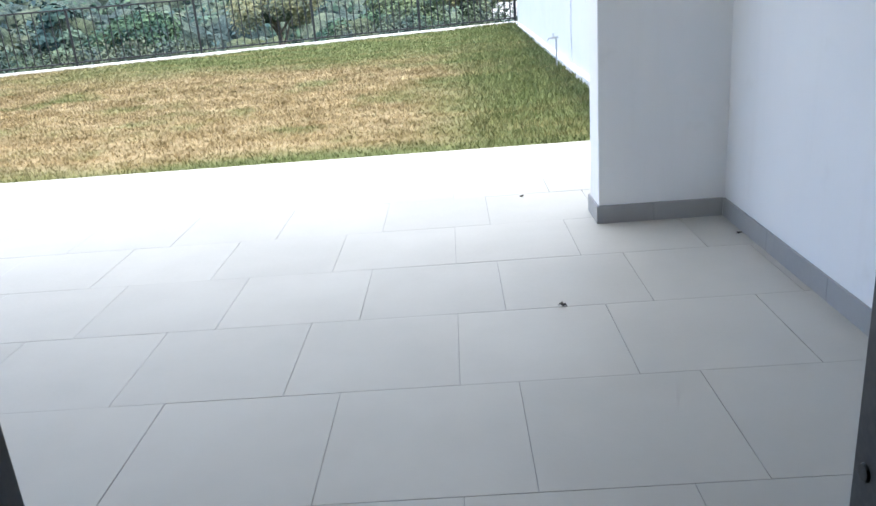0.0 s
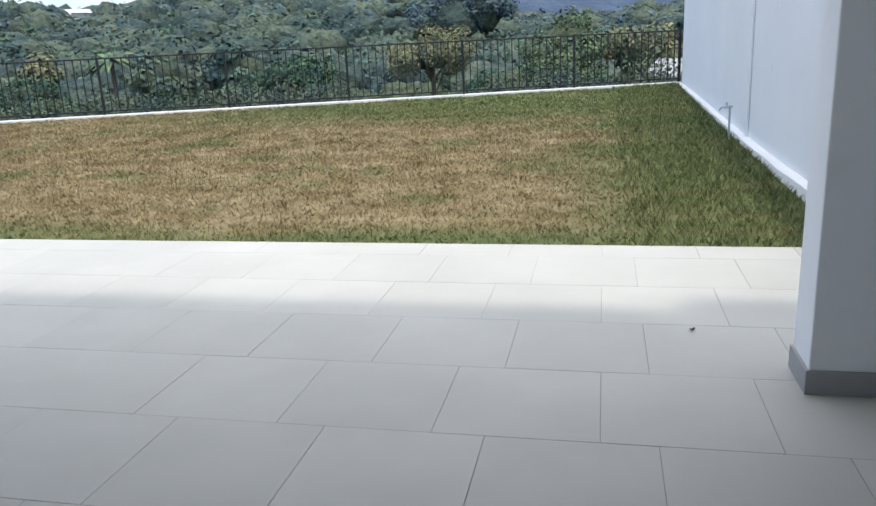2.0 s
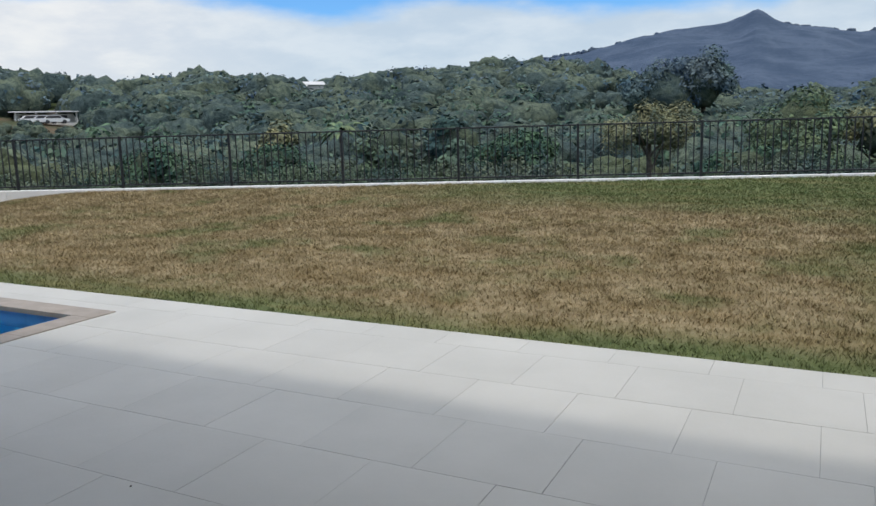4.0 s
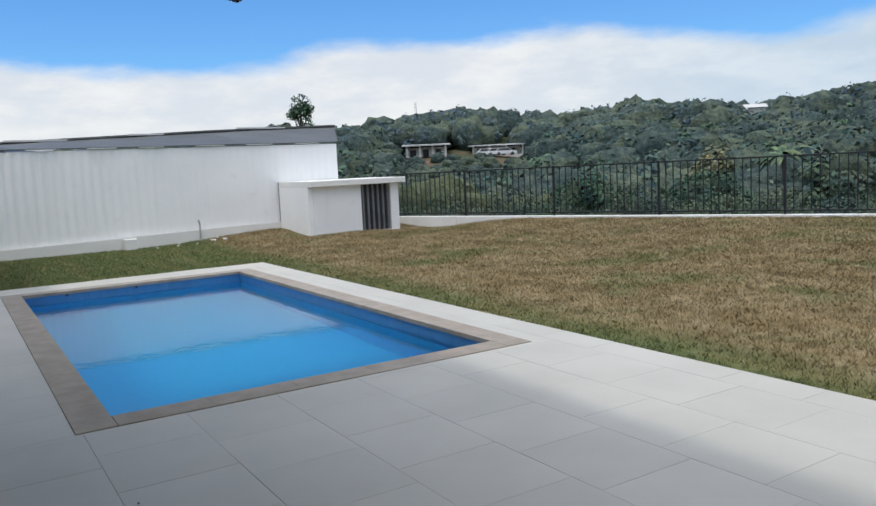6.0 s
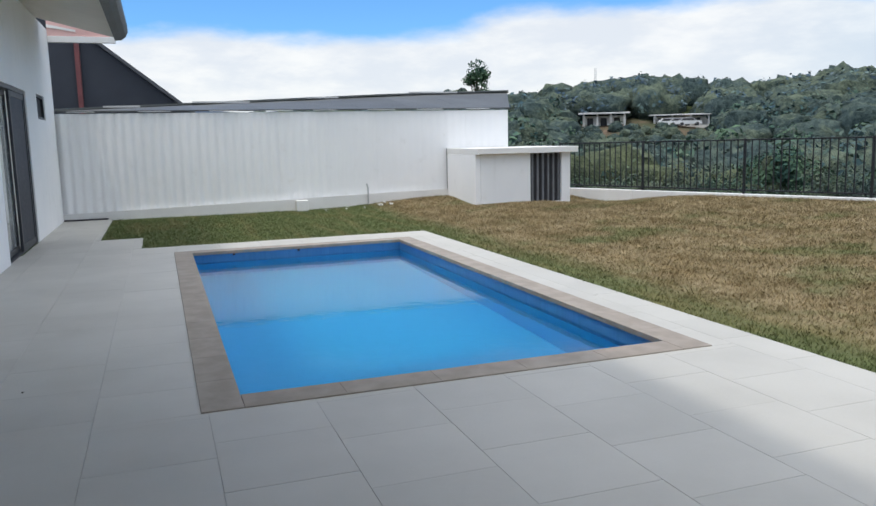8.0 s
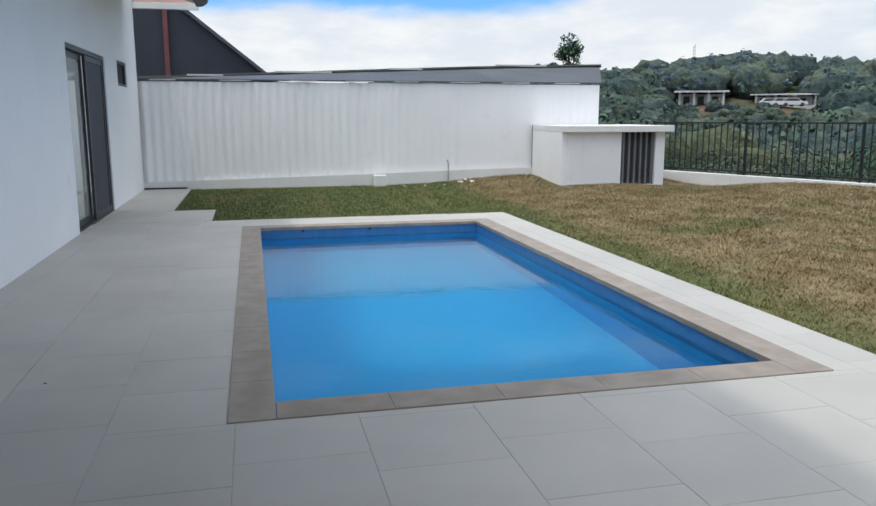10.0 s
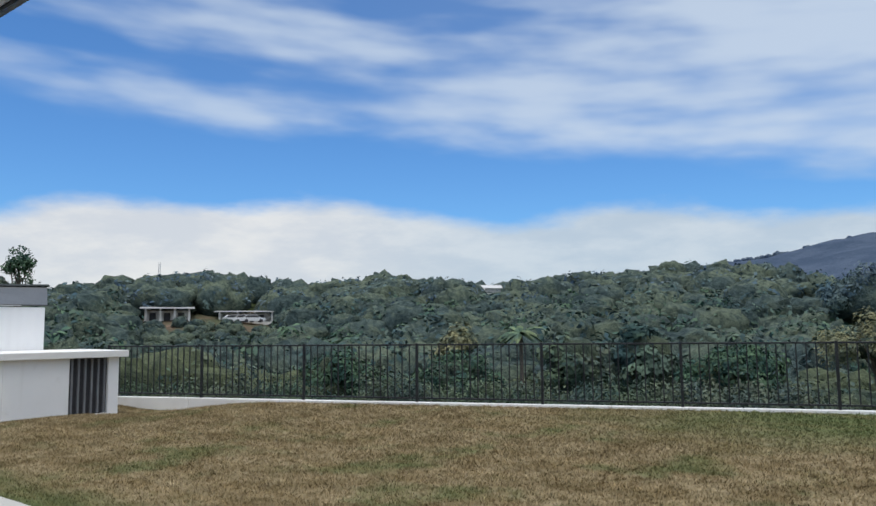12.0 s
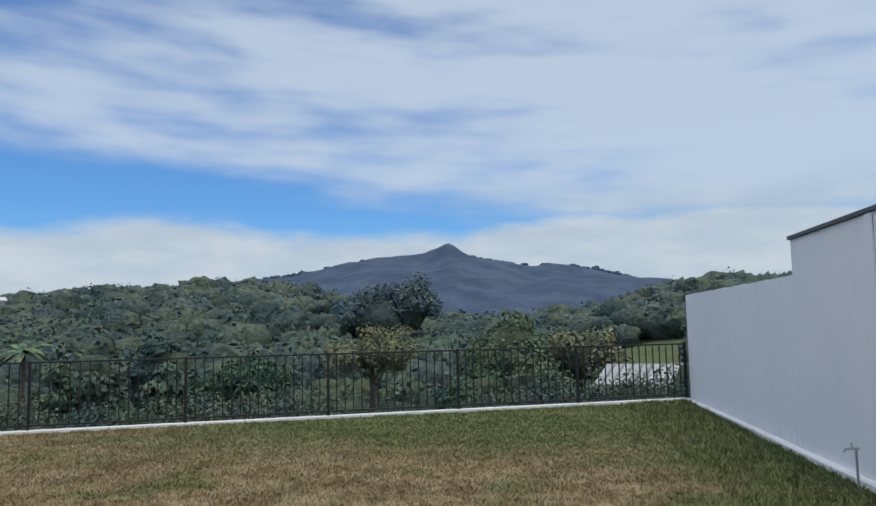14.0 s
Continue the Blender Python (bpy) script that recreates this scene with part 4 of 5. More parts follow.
for k in range(11):
    bm = bmesh.new()
    bmesh.ops.create_icosphere(bm, subdivisions=1, radius=1)
    s = random.uniform(0.025, 0.06)
    x, y = -18.75 + random.uniform(-0.1, 0.45), 5.15 + random.uniform(0, 1.6)
    for v in bm.verts:
        v.co = Vector((v.co.x * s * 1.3, v.co.y * s, v.co.z * s * 0.6)) * random.uniform(0.75, 1.2) + Vector((x, y, lawn_z(x, y) + s * 0.3))
    tagged(part("rubble", bm, M_CONCRETE), "lump of broken white concrete by the wall", "rubble", "rubble by the wall")


def crumb(x, y, s, seed):
    random.seed(seed)
    bm = bmesh.new()
    for _ in range(7):
        a, r = random.uniform(0, 6.3), s * random.uniform(0.3, 1.0)
        rod([(x, y, 0.004), (x + r * math.cos(a) * 0.6, y + r * math.sin(a) * 0.6, 0.004 + s * 0.35), (x + r * math.cos(a), y + r * math.sin(a), 0.004)], [s * 0.16, s * 0.10, s * 0.03], 5, bm)
    return tagged(part("dry_leaf_scrap", bm, M_DIRT), "dark dry scrap lying on the paving", "scrap", "scraps on the paving")


for k, (x, y, s) in enumerate(((0.43, 2.55, 0.028), (0.42, 4.27, 0.026), (1.40, 3.30, 0.022), (-3.2, 3.1, 0.012), (-3.9, 2.6, 0.012), (-6.7, 0.9, 0.016), (-4.6, 2.0, 0.012))):
    crumb(x, y, s, k)


# ---- foliage ----
def leaf_soup(count, centre, radii, size, blobs, seed, flat=0.0, hollow=0.55):
    """Leaf clumps as pointed quads, gathered in uneven sub-crowns of an ellipsoid."""
    r = np.random.default_rng(seed)
    d = r.normal(size=(blobs, 3))
    d /= np.linalg.norm(d, axis=1)[:, None]
    d[:, 2] = np.where(d[:, 2] < -0.35, -d[:, 2] * 0.6, d[:, 2])
    bc = d * r.uniform(hollow, 0.82, (blobs, 1)) * radii
    br = r.uniform(0.26, 0.46, blobs) * min(radii)
    pick = r.integers(0, blobs, count)
    u = r.normal(size=(count, 3))
    u /= np.linalg.norm(u, axis=1)[:, None]
    p = bc[pick] + u * (br[pick] * r.uniform(0.55, 1.08, count))[:, None] * np.array((1.15, 1.15, 0.85))
    nrm = u + r.normal(scale=0.35, size=(count, 3))
    nrm[:, 2] += 0.25
    nrm[:, 2] += flat
    nrm /= np.linalg.norm(nrm, axis=1)[:, None]
    t = np.cross(nrm, r.normal(size=(count, 3)))
    t /= np.linalg.norm(t, axis=1)[:, None]
    b = np.cross(nrm, t)
    s = (size * r.uniform(0.6, 1.35, count))[:, None]
    q = np.stack([p - t * s, p - b * s * 0.55 + nrm * s * 0.12, p + t * s, p + b * s * 0.55 + nrm * s * 0.12], 1)
    return q + np.asarray(centre)


def crown_core(seed, nu=12, nv=8):
    """A lumpy closed crown under the leaves: corners and faces."""
    v, f = [(0, 0, 0.72)], []
    for j in range(1, nv):
        for i in range(nu):
            th, ph_ = math.pi * j / nv, 2 * math.pi * (i + 0.5 * (j % 2)) / nu
            d = Vector((math.sin(th) * math.cos(ph_), math.sin(th) * math.sin(ph_), math.cos(th)))
            k = 0.92 + 0.42 * noise.noise(d * 1.9 + Vector((seed * 7.1, 0, 0))) + 0.22 * noise.noise(d * 4.6 + Vector((0, seed * 3.3, 0)))
            v.append((d.x * k, d.y * k, d.z * k * 0.78))
    v.append((0, 0, -0.6))
    for i in range(nu):
        f.append((0, 1 + i, 1 + (i + 1) % nu, 1 + (i + 1) % nu))
        f.append((len(v) - 1, 1 + (nv - 2) * nu + (i + 1) % nu, 1 + (nv - 2) * nu + i, 1 + (nv - 2) * nu + i))
    for j in range(nv - 2):
        for i in range(nu):
            a, b = 1 + j * nu + i, 1 + j * nu + (i + 1) % nu
            f.append((a, a + nu, b + nu, b))
    return np.array(v), f


CORES = [crown_core(k) for k in range(6)]


def tree(name, base, height, radii, leaf_mat, leaf_size, leaves, seed, label, trunk=0.16, blobs=16, flat=0.0, core=0.78):
    """A tapered trunk with limbs and a crown of leaf clumps."""
    random.seed(seed)
    ob = thing(name, base, label, "bush" if "bush" in name else "tree")
    top = height - radii[2]
    bm = rod([(0, 0, -0.6), (0.05, 0.02, top * 0.4), (0.0, 0.06, top * 0.8), (0.04, 0.0, top + radii[2] * 0.3)], [trunk * 1.35, trunk, trunk * 0.8, trunk * 0.35], 8)
    for k in range(7):
        a, z = k * 2.4 + random.uniform(-0.4, 0.4), top * random.uniform(0.55, 0.95)
        e = Vector((math.cos(a) * radii[0] * 0.65, math.sin(a) * radii[1] * 0.65, top + radii[2] * random.uniform(-0.1, 0.5)))
        mid = Vector((e.x * 0.45, e.y * 0.45, (z + e.z) / 2 + 0.05))
        rod([(0, 0, z), mid, e], [trunk * 0.5, trunk * 0.34, trunk * 0.12], 6, bm)
    part("trunk", bm, M_BARK, ob, "grey-brown trunk and limbs")
    q = leaf_soup(leaves, (0, 0, top), np.array(radii), leaf_size, blobs, seed, flat)
    crown = new("crown", poly_soup("crown", q, leaf_mat))
    crown.parent = ob
    v, f = CORES[seed % len(CORES)]
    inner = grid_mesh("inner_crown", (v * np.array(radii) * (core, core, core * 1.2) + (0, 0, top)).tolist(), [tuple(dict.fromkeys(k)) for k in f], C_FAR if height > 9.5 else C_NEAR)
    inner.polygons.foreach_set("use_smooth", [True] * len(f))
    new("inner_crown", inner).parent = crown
    return ob


def polar(a, r):
    return -2.0 - r * math.sin(radians(a)), 2.2 + r * math.cos(radians(a))


def planted(name, a, r, top_el, radii, mat, size, leaves, seed, label, **kw):
    """A tree at an azimuth and a distance, its top at an elevation from the terrace."""
    x, y = polar(a, r)
    z = ground_z(x, y)
    return tree(name, (x, y, z), 1.62 + r * math.tan(radians(top_el)) - z, radii, mat, size, leaves, seed, label, **kw)


planted("spreading_tree", 10.1, 46, 1.35, (3.4, 3.2, 2.2), L_YELLOW, 0.085, 11000, 11, "spreading tree with yellow-green crown beyond the railing", flat=0.8, blobs=26, core=0.3)
planted("broad_tree", 0.4, 44, 1.95, (2.7, 2.5, 3.0), L_MID, 0.12, 8200, 12, "broad mid-green tree beyond the railing", blobs=22)
planted("broad_tree", -5.0, 46, 0.95, (3.0, 2.6, 2.3), L_YELLOW, 0.14, 4600, 13, "broad tree with olive-yellow leaves beyond the railing", blobs=20, core=0.45)
planted("dark_bush", 18.6, 21.5, -0.95, (1.75, 1.3, 1.25), L_DARK, 0.065, 8000, 14, "dark leafy bush standing close behind the railing", trunk=0.07, blobs=20)
planted("dark_bush", 2.5, 22.5, -2.0, (1.3, 1.1, 1.15), L_DARK, 0.065, 4500, 15, "dark green bush behind the railing", trunk=0.06)
planted("dark_bush", -1.8, 22.0, -1.4, (1.1, 1.0, 1.1), L_MID, 0.065, 4200, 16, "green bush behind the railing", trunk=0.06)
planted("dark_bush", 38.0, 24.0, -1.2, (1.7, 1.4, 1.3), L_DARK, 0.07, 5500, 17, "dark green bush behind the railing", trunk=0.07)
planted("dark_bush", 46.5, 26.0, -0.9, (1.9, 1.5, 1.4), L_DARK, 0.075, 5500, 18, "dark green bush behind the railing", trunk=0.07)
planted("small_tree", 37.8, 62, 0.4, (2.1, 2.0, 2.2), L_YELLOW, 0.2, 2600, 19, "small yellow-green tree down the slope", flat=0.6, core=0.55)
planted("small_tree", 24.5, 48, 0.6, (2.4, 2.3, 2.9), L_FOREST, 0.2, 3000, 20, "small dark tree down the slope")
planted("small_tree", 29.5, 44, 0.15, (2.2, 2.1, 2.6), L_SCRUB, 0.18, 2600, 21, "small green tree down the slope")
planted("slender_tree", 67.5, 62, 6.0, (1.15, 1.1, 2.6), L_FOREST, 0.12, 1500, 22, "slender tree rising behind the neighbouring roof", blobs=40, core=0.10)
planted("slender_tree", 69.0, 62, 3.8, (1.1, 1.0, 0.9), L_SCRUB, 0.17, 900, 23, "small tree beside the slender one", blobs=8, core=0.2)
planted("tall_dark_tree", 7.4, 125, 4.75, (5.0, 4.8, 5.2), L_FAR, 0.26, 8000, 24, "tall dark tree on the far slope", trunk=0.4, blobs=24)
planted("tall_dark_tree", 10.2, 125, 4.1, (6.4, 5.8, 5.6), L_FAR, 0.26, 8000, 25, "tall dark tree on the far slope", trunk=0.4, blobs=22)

# a fan palm down the slope
px, py = polar(33.2, 58)
palm = thing("palm", (px, py, ground_z(px, py)), "green palm with long fronds down the slope", "palm")
ph = 1.62 + 58 * math.tan(radians(-0.4)) - ground_z(px, py)
part("trunk", rod([(0, 0, -0.3), (0.1, 0, ph * 0.5), (0.05, 0, ph)], [0.2, 0.15, 0.13], 8), M_BARK, palm)
random.seed(31)
fr = bmesh.new()
for k in range(18):
    a, rise, ln = k * 2.399, random.uniform(0.2, 1.1), random.uniform(1.5, 2.1)
    pts = [Vector((math.cos(a) * ln * s, math.sin(a) * ln * s, ph + rise * ln * s - 0.85 * ln * s * s)) for s in (0, 0.25, 0.5, 0.75, 1.0)]
    side = Vector((-math.sin(a), math.cos(a), 0))
    for p, q, w, v in zip(pts, pts[1:], (0.05, 0.22, 0.26, 0.18), (0.22, 0.26, 0.18, 0.02)):
        for sg in (-1, 1):
            fr.faces.new([fr.verts.new(c) for c in (p, q, q + side * v * sg - Vector((0, 0, v * 0.5)), p + side * w * sg - Vector((0, 0, w * 0.5)))])
part("fronds", fr, L_MID, palm)

# woods: whole stands, too many to count
BASE = [leaf_soup(240, (0, 0, 0), np.array((1.0, 1.0, 0.8)), 0.085, 15, 100 + k, 0.25, 0.5) for k in range(6)]
BASE_NEAR = [leaf_soup(520, (0, 0, 0), np.array((1.0, 1.0, 0.85)), 0.052, 18, 400 + k, 0.25, 0.5) for k in range(6)]
BASE_FAR = [leaf_soup(230, (0, 0, 0), np.array((1.0, 1.0, 0.75)), 0.088, 14, 200 + k, 0.25, 0.45) for k in range(5)]


def stand(name, count, a0, a1, r0, r1, size0, size1, bases, mat, label, seed, power=1.0, sink=0.35, keep=None, leaves=True):
    r_ = np.random.default_rng(seed)
    out, cv, cf, base = [], [], [], 0
    for _ in range(count):
        a = r_.uniform(a0, a1)
        r = math.sqrt(r0 * r0 + (r1 * r1 - r0 * r0) * r_.uniform() ** power)
        x, y = polar(a, r)
        if keep and not keep(a, r):
            continue
        s = r_.uniform(size0, size1)
        q = bases[r_.integers(0, len(bases))]
        c, sn = math.cos(6.28 * r_.uniform()), math.sin(6.28 * r_.uniform())
        h = math.hypot(c, sn) or 1.0
        rot = np.array(((c / h, -sn / h, 0), (sn / h, c / h, 0), (0, 0, 1)))
        size, spot = (s, s, s * r_.uniform(0.8, 1.3)), (x, y, ground_z(x, y) + s * sink)
        out.append((q @ rot.T) * size + spot)
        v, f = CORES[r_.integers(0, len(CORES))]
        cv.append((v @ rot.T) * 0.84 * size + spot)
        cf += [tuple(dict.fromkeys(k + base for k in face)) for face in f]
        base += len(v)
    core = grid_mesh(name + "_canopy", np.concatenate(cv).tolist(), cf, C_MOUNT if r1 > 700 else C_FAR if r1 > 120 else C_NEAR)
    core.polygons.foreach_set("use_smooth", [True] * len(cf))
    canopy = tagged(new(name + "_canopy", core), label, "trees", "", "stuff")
    return canopy if not leaves else tagged(new(name, poly_soup(name, np.concatenate(out), mat)), label, "trees", "", "stuff")


def clear(a, r):
    if 50.5 < a < 61.0 and 88 < r < 156:
        return False
    if -13.5 < a < -5.0 and 23 < r < 132:
        return False
    if 3.8 < a < 13.5 and 23 < r < 62:
        return False
    return True


stand("forest", 900, -30, 80, 70, 150, 3.0, 5.2, BASE, L_FOREST, "mixed dark green trees on the near slope", 1, keep=clear)
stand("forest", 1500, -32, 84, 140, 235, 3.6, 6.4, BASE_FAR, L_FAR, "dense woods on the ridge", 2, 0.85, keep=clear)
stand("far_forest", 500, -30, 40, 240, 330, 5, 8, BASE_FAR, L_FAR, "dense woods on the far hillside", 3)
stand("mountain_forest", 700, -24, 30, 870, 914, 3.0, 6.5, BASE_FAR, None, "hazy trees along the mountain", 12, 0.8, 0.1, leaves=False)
stand("scrub", 150, 49.5, 62, 86, 140, 0.9, 1.9, BASE, L_SCRUB, "low scrub below the far houses", 8)
stand("scrub", 90, 47, 64, 24, 60, 1.0, 2.0, BASE_NEAR, L_SCRUB, "thick scrub below the garden corner", 15, keep=clear)
stand("scrub", 560, -20, 70, 25, 46, 1.0, 2.1, BASE_NEAR, L_SCRUB, "scrub and saplings below the garden", 4, keep=clear)
stand("scrub", 420, -24, 74, 44, 80, 1.6, 3.2, BASE, L_SCRUB, "scrub and small trees in the valley", 5, keep=clear)


def behind_fence(count, seed):
    r_ = np.random.default_rng(seed)
    out = []
    for _ in range(count):
        x = r_.uniform(-22, 5)
        d = r_.uniform(0.7, 6.5)
        y = fence_y(x) + d
        s = r_.uniform(0.35, 0.85) * (0.55 if 3.5 < math.degrees(math.atan2(-x - 2.0, y - 2.2)) < 13.5 else 1.0)
        q = BASE_NEAR[r_.integers(0, len(BASE_NEAR))]
        out.append(q * (s, s, s * 1.1) + (x, y, ground_z(x, y) + s * 0.5))
    return tagged(new("undergrowth", poly_soup("undergrowth", np.concatenate(out), L_SCRUB)), "low green undergrowth just beyond the railing", "undergrowth", "", "stuff")


behind_fence(330, 6)

# ---- far buildings ----
def far_house(a, r, el0, el1, width, seed, name, label, cars=0):
    x, y = polar(a, r)
    z0, z1 = 1.62 + r * math.tan(radians(el0)), 1.62 + r * math.tan(radians(el1))
    h = z1 - z0
    ob = thing(name, (x, y, z0), label, "house")
    ob.rotation_euler = (0, 0, radians(a))
    w = width / 2
    part("wall", box((-w, 1.0, -3.0), (w, 6.0, h * 0.7), 0.03), M_FAR_WALL, ob)
    part("roof", prism([(-1.6, h * 0.78), (7.0, h * 0.9), (7.0, h * 0.97), (-1.6, h * 0.85)], -w - 0.7, w + 0.7, 0), M_WHITE_ROOF, ob, "pale flat roof")
    part("floor_slab", box((-w, -1.2, -3.0), (w, 1.0, 0.02), 0.02), M_FAR_WALL, ob)
    n = 4
    for k in range(n):
        xx = -w + 0.3 + (2 * w - 0.6) * k / (n - 1)
        part("column", box((xx - 0.15, -1.1, 0.02), (xx + 0.15, -0.8, h * 0.8), 0.02), M_FAR_WALL, ob)
        if k < n - 1:
            part("window", box((xx + 0.6, 0.94, 0.3), (xx + 1.7, 0.998, h * 0.58), 0.01), M_FAR_DARK, ob, "dark opening")
    return ob


def car(x, y, z, turn):
    ob = thing("car", (x, y, z), "white car parked by the far house", "car", "cars by the far house")
    ob.rotation_euler = (0, 0, turn)
    part("body", prism([(-2.1, 0.3), (2.1, 0.3), (2.1, 0.8), (1.2, 0.9), (0.6, 1.4), (-1.2, 1.4), (-1.9, 0.9), (-2.1, 0.8)], -0.85, 0.85, 1), M_CAR, ob)
    part("glass", prism([(-1.6, 0.92), (1.0, 0.92), (0.55, 1.33), (-1.15, 1.33)], -0.87, 0.87, 1), M_FAR_DARK, ob)
    for sx in (-1.3, 1.3):
        for sy in (-0.86, 0.86):
            part("wheel", rod([(sx, sy - 0.1, 0.32), (sx, sy + 0.1, 0.32)], [0.32, 0.32], 12), M_FAR_DARK, ob)
    return ob


far_house(58.3, 150, 0.5, 1.75, 8.0, 1, "hillside_house", "pale open-fronted house under construction on the far hill")
far_house(53.0, 150, 0.55, 1.45, 10.0, 2, "hillside_house", "low pale house with a flat roof on the far hill")
for k, da in enumerate((53.8, 53.1, 52.5)):
    x, y = polar(da, 146.5)
    car(x, y, 1.62 + 146.5 * math.tan(radians(0.52)), radians(da + 8))
for a, r, w, e in ((56.0, 141, 13, 0.35), (60.0, 143, 10, 0.2)):
    x, y = polar(a, r)
    z = 1.62 + r * math.tan(radians(e))
    bm = prism([(-4, z - 9), (3, z - 9), (3, z), (0.5, z), (-4, z - 4)], -w / 2, w / 2, 0)
    for v in bm.verts:
        v.co.z -= z
        v.co = v.co + 0.35 * noise.noise_vector(v.co)
    ob = tagged(part("earth_bank", bm, M_RED_EARTH), "cut bank of bare red earth below the far houses", "earth bank")
    ob.location, ob.rotation_euler = (x, y, z), (0, 0, radians(a))
for a, r, e, w in ((36.8, 170, 2.75, 6), (35.2, 172, 2.85, 4), (44.5, 140, 0.75, 3)):
    x, y = polar(a, r)
    ob = thing("hillside_house", (x, y, 1.62 + r * math.tan(radians(e))), "small pale house half hidden in the woods", "house")
    ob.rotation_euler = (0, 0, radians(a + 10))
    part("wall", box((-w / 2, 0, -5.0), (w / 2, 4, 0.2), 0.02), M_FAR_WALL, ob)
    part("roof", prism([(-0.5, 0.2), (4.5, 0.2), (2.0, 1.0)], -w / 2 - 0.4, w / 2 + 0.4, 0), M_WHITE_ROOF, ob)
x, y = polar(58.9, 205)
mast = thing("radio_mast", (x, y, 8.0), "thin pale lattice mast on the ridge", "mast")
tz = 1.62 + 205 * math.tan(radians(4.7)) - 8.0
for k in range(3):
    a = k * 2.094
    part("leg", rod([(math.cos(a) * 0.5, math.sin(a) * 0.5, -4), (math.cos(a) * 0.22, math.sin(a) * 0.22, tz)], [0.07, 0.05], 5), M_STEEL, mast)
for k in range(6):
    part("cross_brace", rod([(-0.35, 0, tz - 0.6 - k * 0.8), (0.35, 0, tz - 0.6 - k * 0.8)], [0.05, 0.05], 5), M_STEEL, mast)

# metal-roofed shed below the railing
x, y = polar(-8.9, 36)
low_shed = thing("metal_roof_shed", (x, y, 1.62 + 36 * math.tan(radians(-3.5))), "low shed with a pale ribbed metal roof below the garden", "shed")
low_shed.rotation_euler = (0, 0, radians(-20))
part("wall", box((-2.2, 0.1, -6.0), (2.2, 2.2, 0.0), 0.02), M_FAR_WALL, low_shed)
part("front_wall", box((0.55, -0.4, -6.0), (1.75, 0.08, 0.35), 0.02), M_FAR_WALL, low_shed)
for k in range(10):
    xx = -1.98 + k * 0.44
    part("roof_sheet", prism([(-0.25, -0.02), (2.5, 0.78), (2.5, 0.83), (-0.25, 0.03)], xx, xx + 0.345, 0), M_SHED_ROOF, low_shed)
    part("rib", prism([(-0.25, 0.035), (2.5, 0.835), (2.5, 0.875), (-0.25, 0.075)], xx + 0.347, xx + 0.437, 0), M_ROOF_METAL, low_shed)

# rusty lean-to below the railing
rx_, ry_ = -26.8, 17.5
rusty = thing("rusty_lean_to", (rx_, ry_, -0.2), "small lean-to with a rusty red sheet roof below the garden", "shed")
rusty.rotation_euler = (0, 0, radians(58))
for k in range(5):
    part("roof_sheet", prism([(-0.6, 0.25), (0.7, 0.62), (0.7, 0.65), (-0.6, 0.28)], -0.75 + k * 0.3, -0.455 + k * 0.3, 0), M_RUST, rusty)
for sx in (-0.68, 0.68):
    for sy, h in ((-0.5, 0.27), (0.6, 0.58)):
        part("post", box((sx - 0.04, sy - 0.04, -5.0), (sx + 0.04, sy + 0.04, h), 0.005), M_BARK, rusty)

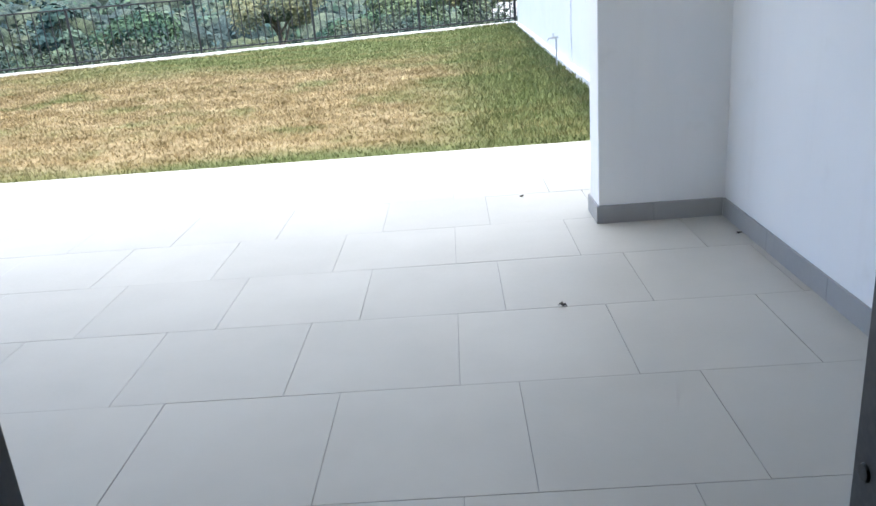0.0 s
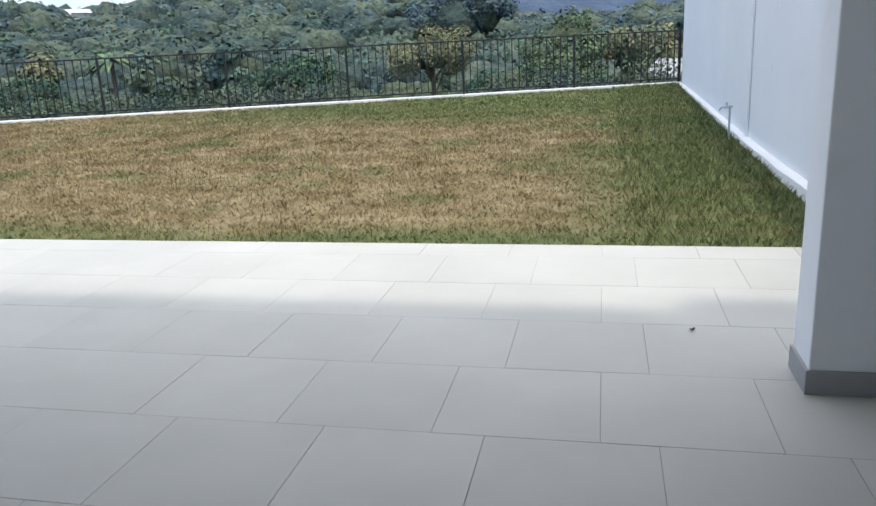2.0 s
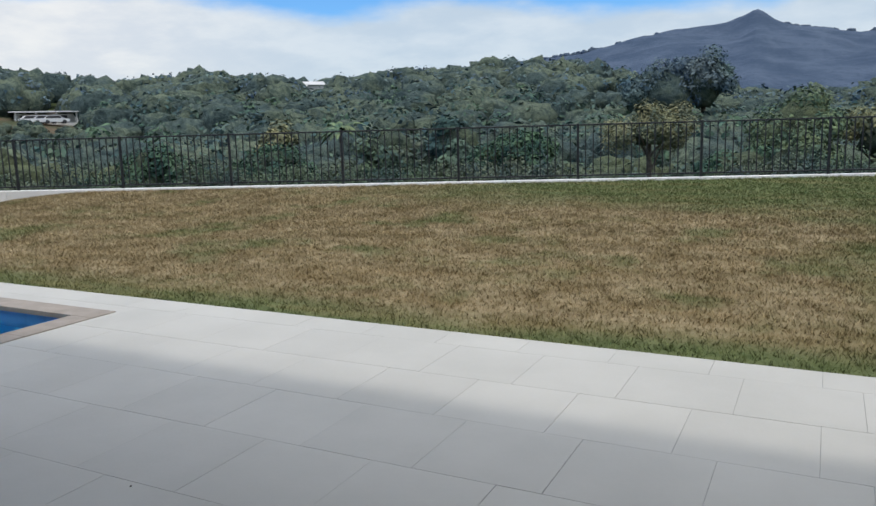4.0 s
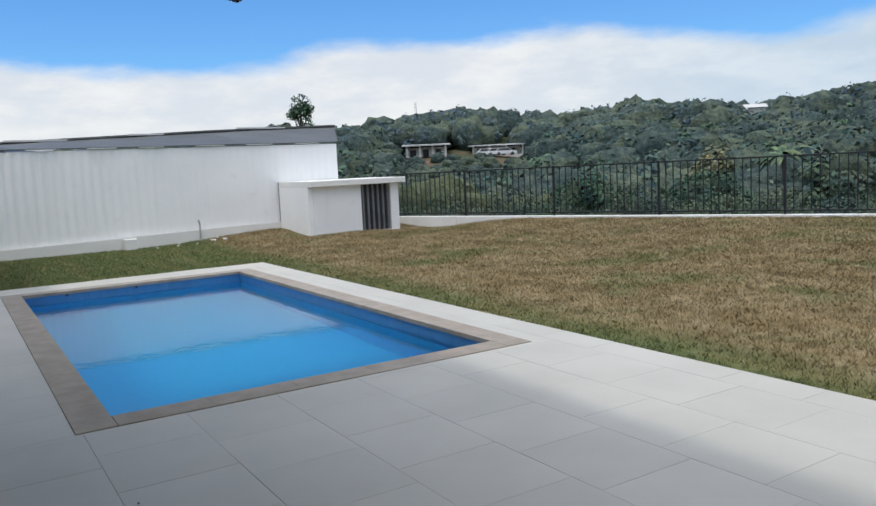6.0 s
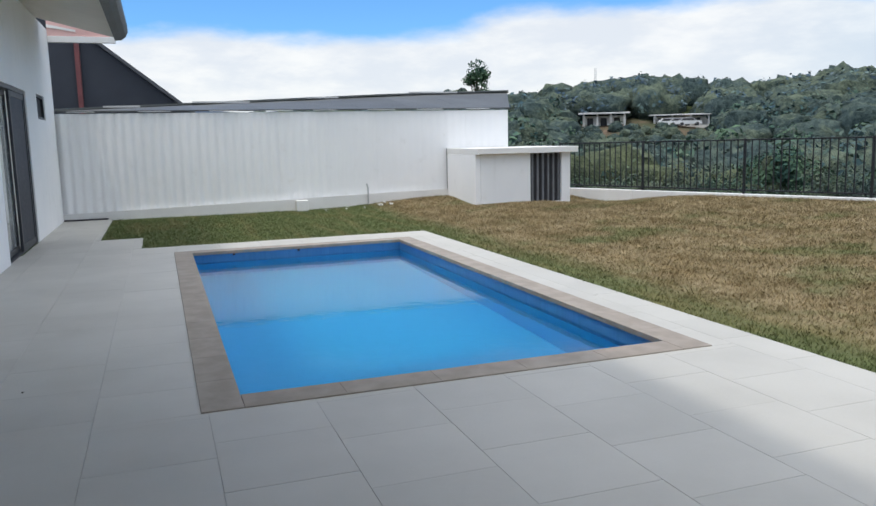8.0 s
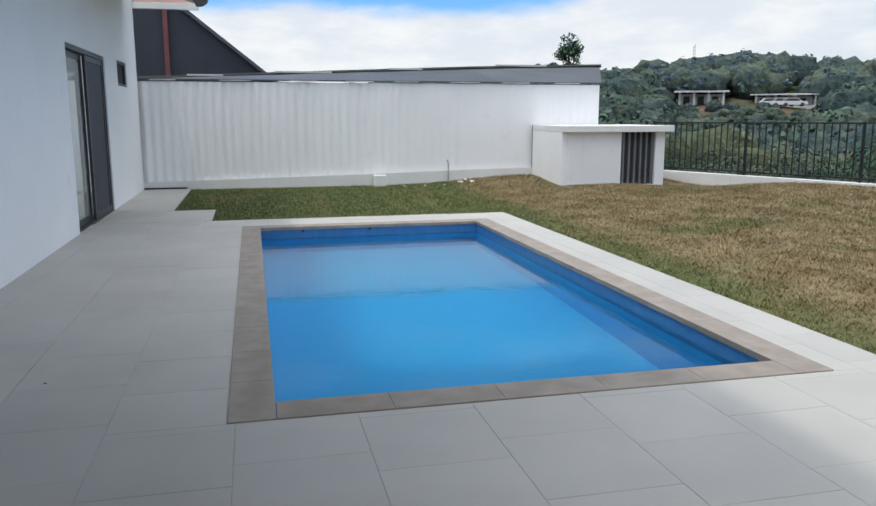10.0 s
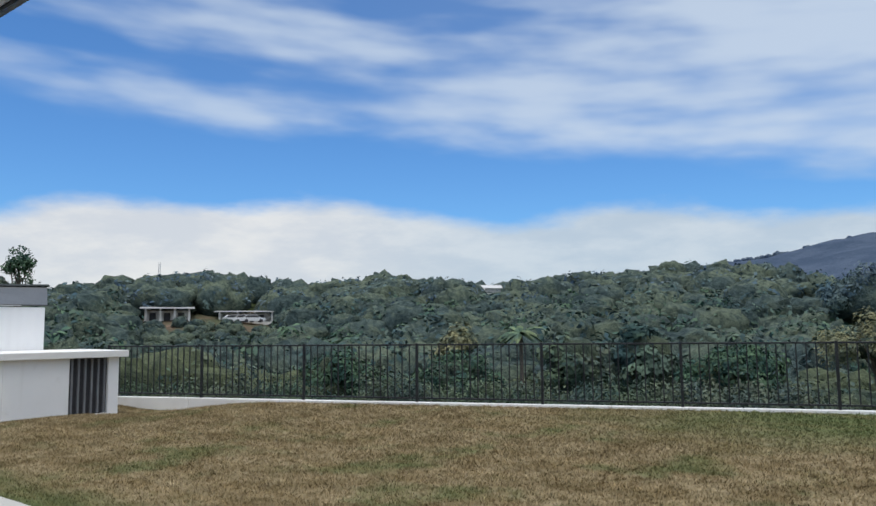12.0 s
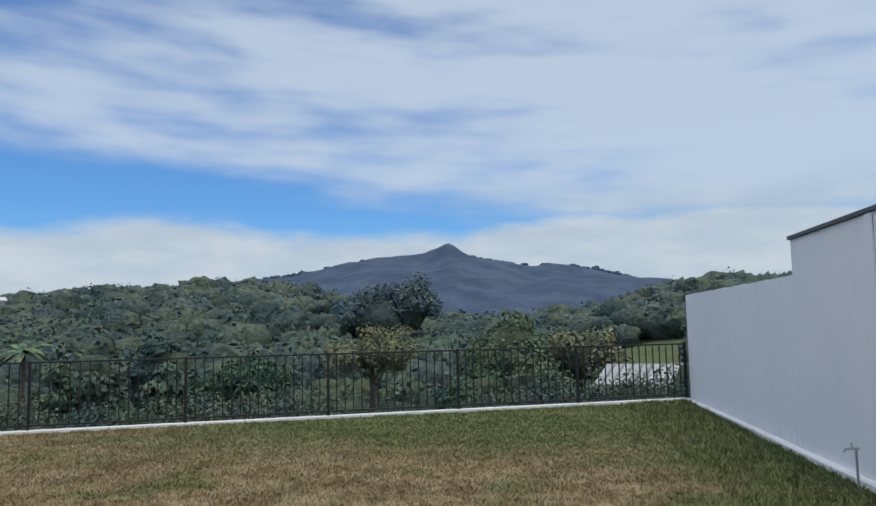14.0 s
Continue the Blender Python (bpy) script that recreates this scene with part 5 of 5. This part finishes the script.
# ---- grass ----
def grass(count, seed):
    r_ = np.random.default_rng(seed)
    x = r_.uniform(WEST + 0.1, EAST - 0.08, count * 2)
    y = r_.uniform(0.85, 19.0, count * 2)
    yf = FENCE_A.y + (x - FENCE_A.x) / (FENCE_B.x - FENCE_A.x) * (FENCE_B.y - FENCE_A.y)
    free = (y < yf - 0.10) & ~((x > -15.02) & (y < 1.47)) & ~((x > -13.62) & (y < EDGE + 0.01)) & ~((x < -17.15) & (y > 8.2) & (y < 10.75)) & (y > 0.83)
    near = r_.uniform(0, 1, count * 2) < np.clip(1.25 - (y - EDGE) / 16.0, 0.35, 1.0)
    x, y = x[free & near][:count], y[free & near][:count]
    gx, gy = np.linspace(WEST, EAST, 90), np.linspace(0.8, 19.2, 90)
    table = np.array([[lawn_z(a, b) for b in gy] for a in gx])
    fi, fj = np.clip((x - gx[0]) / (gx[1] - gx[0]), 0, 88.999), np.clip((y - gy[0]) / (gy[1] - gy[0]), 0, 88.999)
    i, j = fi.astype(int), fj.astype(int)
    u, v = fi - i, fj - j
    z = table[i, j] * (1 - u) * (1 - v) + table[i + 1, j] * u * (1 - v) + table[i, j + 1] * (1 - u) * v + table[i + 1, j + 1] * u * v
    out = []
    for k in range(3):
        a = r_.uniform(0, 2 * np.pi, len(x))
        h = r_.uniform(0.018, 0.05, len(x)) * (1 + 0.7 * (x > 0.2))
        w = r_.uniform(0.003, 0.007, len(x)) * (1 + (y - EDGE).clip(0) / 9)
        ox, oy = r_.normal(scale=0.02, size=len(x)), r_.normal(scale=0.02, size=len(x))
        lean = r_.uniform(0.2, 1.1, len(x)) * h
        b = r_.uniform(0, 2 * np.pi, len(x))
        p = np.stack([x + ox, y + oy, z - 0.006], 1)
        side = np.stack([np.cos(a) * w, np.sin(a) * w, np.zeros(len(x))], 1)
        tip = p + np.stack([np.cos(b) * lean, np.sin(b) * lean, h], 1)
        out.append(np.stack([p - side, p + side, tip], 1))
    return tagged(new("grass", poly_soup("grass", np.concatenate(out), M_BLADES)), "short dry lawn grass, tan with green patches", "grass", "", "stuff")


grass(120000, 9)

# ---- paving: 60 cm tiles in a third bond, on a bed ----
paving = tagged(new("pavement"), "large light grey porcelain tiles on the porch and pool terrace", "pavement", "", "structure")
bed = bmesh.new()
for a, b in (((WEST, HOUSE_Y, -0.3), (-15.02, 0.82, -0.0035)), ((-15.02, HOUSE_Y, -0.3), (-13.62, 1.47, -0.0035)), ((-13.62, HOUSE_Y, -0.3), (-7.3, Y0 - COPE, -0.0035)), ((-13.62, Y0 - COPE, -0.3), (X0 - COPE, EDGE, -0.0035)),
             ((X0 - COPE, Y1 + COPE, -0.3), (X1 + COPE, EDGE, -0.0035)), ((X1 + COPE, Y0 - COPE, -0.3), (EAST, EDGE, -0.0035)), ((-7.3, -0.32, -0.3), (EAST, Y0 - COPE, -0.0035))):
    box(a, b, 0, bed)
part("bed", bed, M_GROUT, paving)
SHAPES = {}


def tile(x0, x1, y0, y1):
    w, d = round(x1 - x0, 3), round(y1 - y0, 3)
    if w < 0.03 or d < 0.03:
        return
    if (w, d) not in SHAPES:
        bm = bmesh.new()
        g, c = 0.0010, 0.0005
        lo = [bm.verts.new((sx * (w / 2 - g), sy * (d / 2 - g), -0.012)) for sx, sy in ((-1, -1), (1, -1), (1, 1), (-1, 1))]
        mid = [bm.verts.new((v.co.x, v.co.y, -0.001)) for v in lo]
        hi = [bm.verts.new((v.co.x - math.copysign(c, v.co.x), v.co.y - math.copysign(c, v.co.y), 0.0)) for v in lo]
        for r, s in ((lo, mid), (mid, hi)):
            for k in range(4):
                bm.faces.new((r[k], r[(k + 1) % 4], s[(k + 1) % 4], s[k]))
        bm.faces.new(hi)
        SHAPES[w, d] = mesh_of("tile", bm, M_TILE)
    ob = new("tile", SHAPES[w, d])
    ob.parent = paving
    ob.location = ((x0 + x1) / 2, (y0 + y1) / 2, random.uniform(-0.0006, 0.0004))


def cut(x0, x1, y0, y1, hole):
    """What is left of a tile round a hole."""
    hx0, hx1, hy0, hy1 = hole
    if x1 <= hx0 or x0 >= hx1 or y1 <= hy0 or y0 >= hy1:
        return [(x0, x1, y0, y1)]
    out = []
    if x0 < hx0:
        out.append((x0, hx0, y0, y1))
    if x1 > hx1:
        out.append((hx1, x1, y0, y1))
    a, b = max(x0, hx0), min(x1, hx1)
    if y0 < hy0:
        out.append((a, b, y0, hy0))
    if y1 > hy1:
        out.append((a, b, hy1, y1))
    return out


random.seed(21)
HOLE = (X0 - COPE, X1 + COPE, Y0 - COPE, Y1 + COPE)
row = -5
while 2.545 + row * 0.6 < EDGE:
    ya, yb = 2.545 + row * 0.6, min(2.545 + row * 0.6 + 0.6, EDGE)
    shift = 0.0 if row % 2 else 0.197
    for col in range(-34, 4):
        xa, xb = shift + col * 0.6, shift + col * 0.6 + 0.6
        zones = [(WEST + 0.09, -15.02, HOUSE_Y, 0.82), (-15.02, -13.62, HOUSE_Y, 1.47), (-13.62, 1.44, -0.32, EDGE), (1.44, EAST, 3.88, EDGE)]
        for zx0, zx1, zy0, zy1 in zones:
            p, q, r, s = max(xa, zx0), min(xb, zx1), max(ya, zy0), min(yb, zy1)
            if q - p > 0.01 and s - r > 0.01:
                for piece in cut(p, q, r, s, HOLE):
                    tile(*piece)
    row += 1
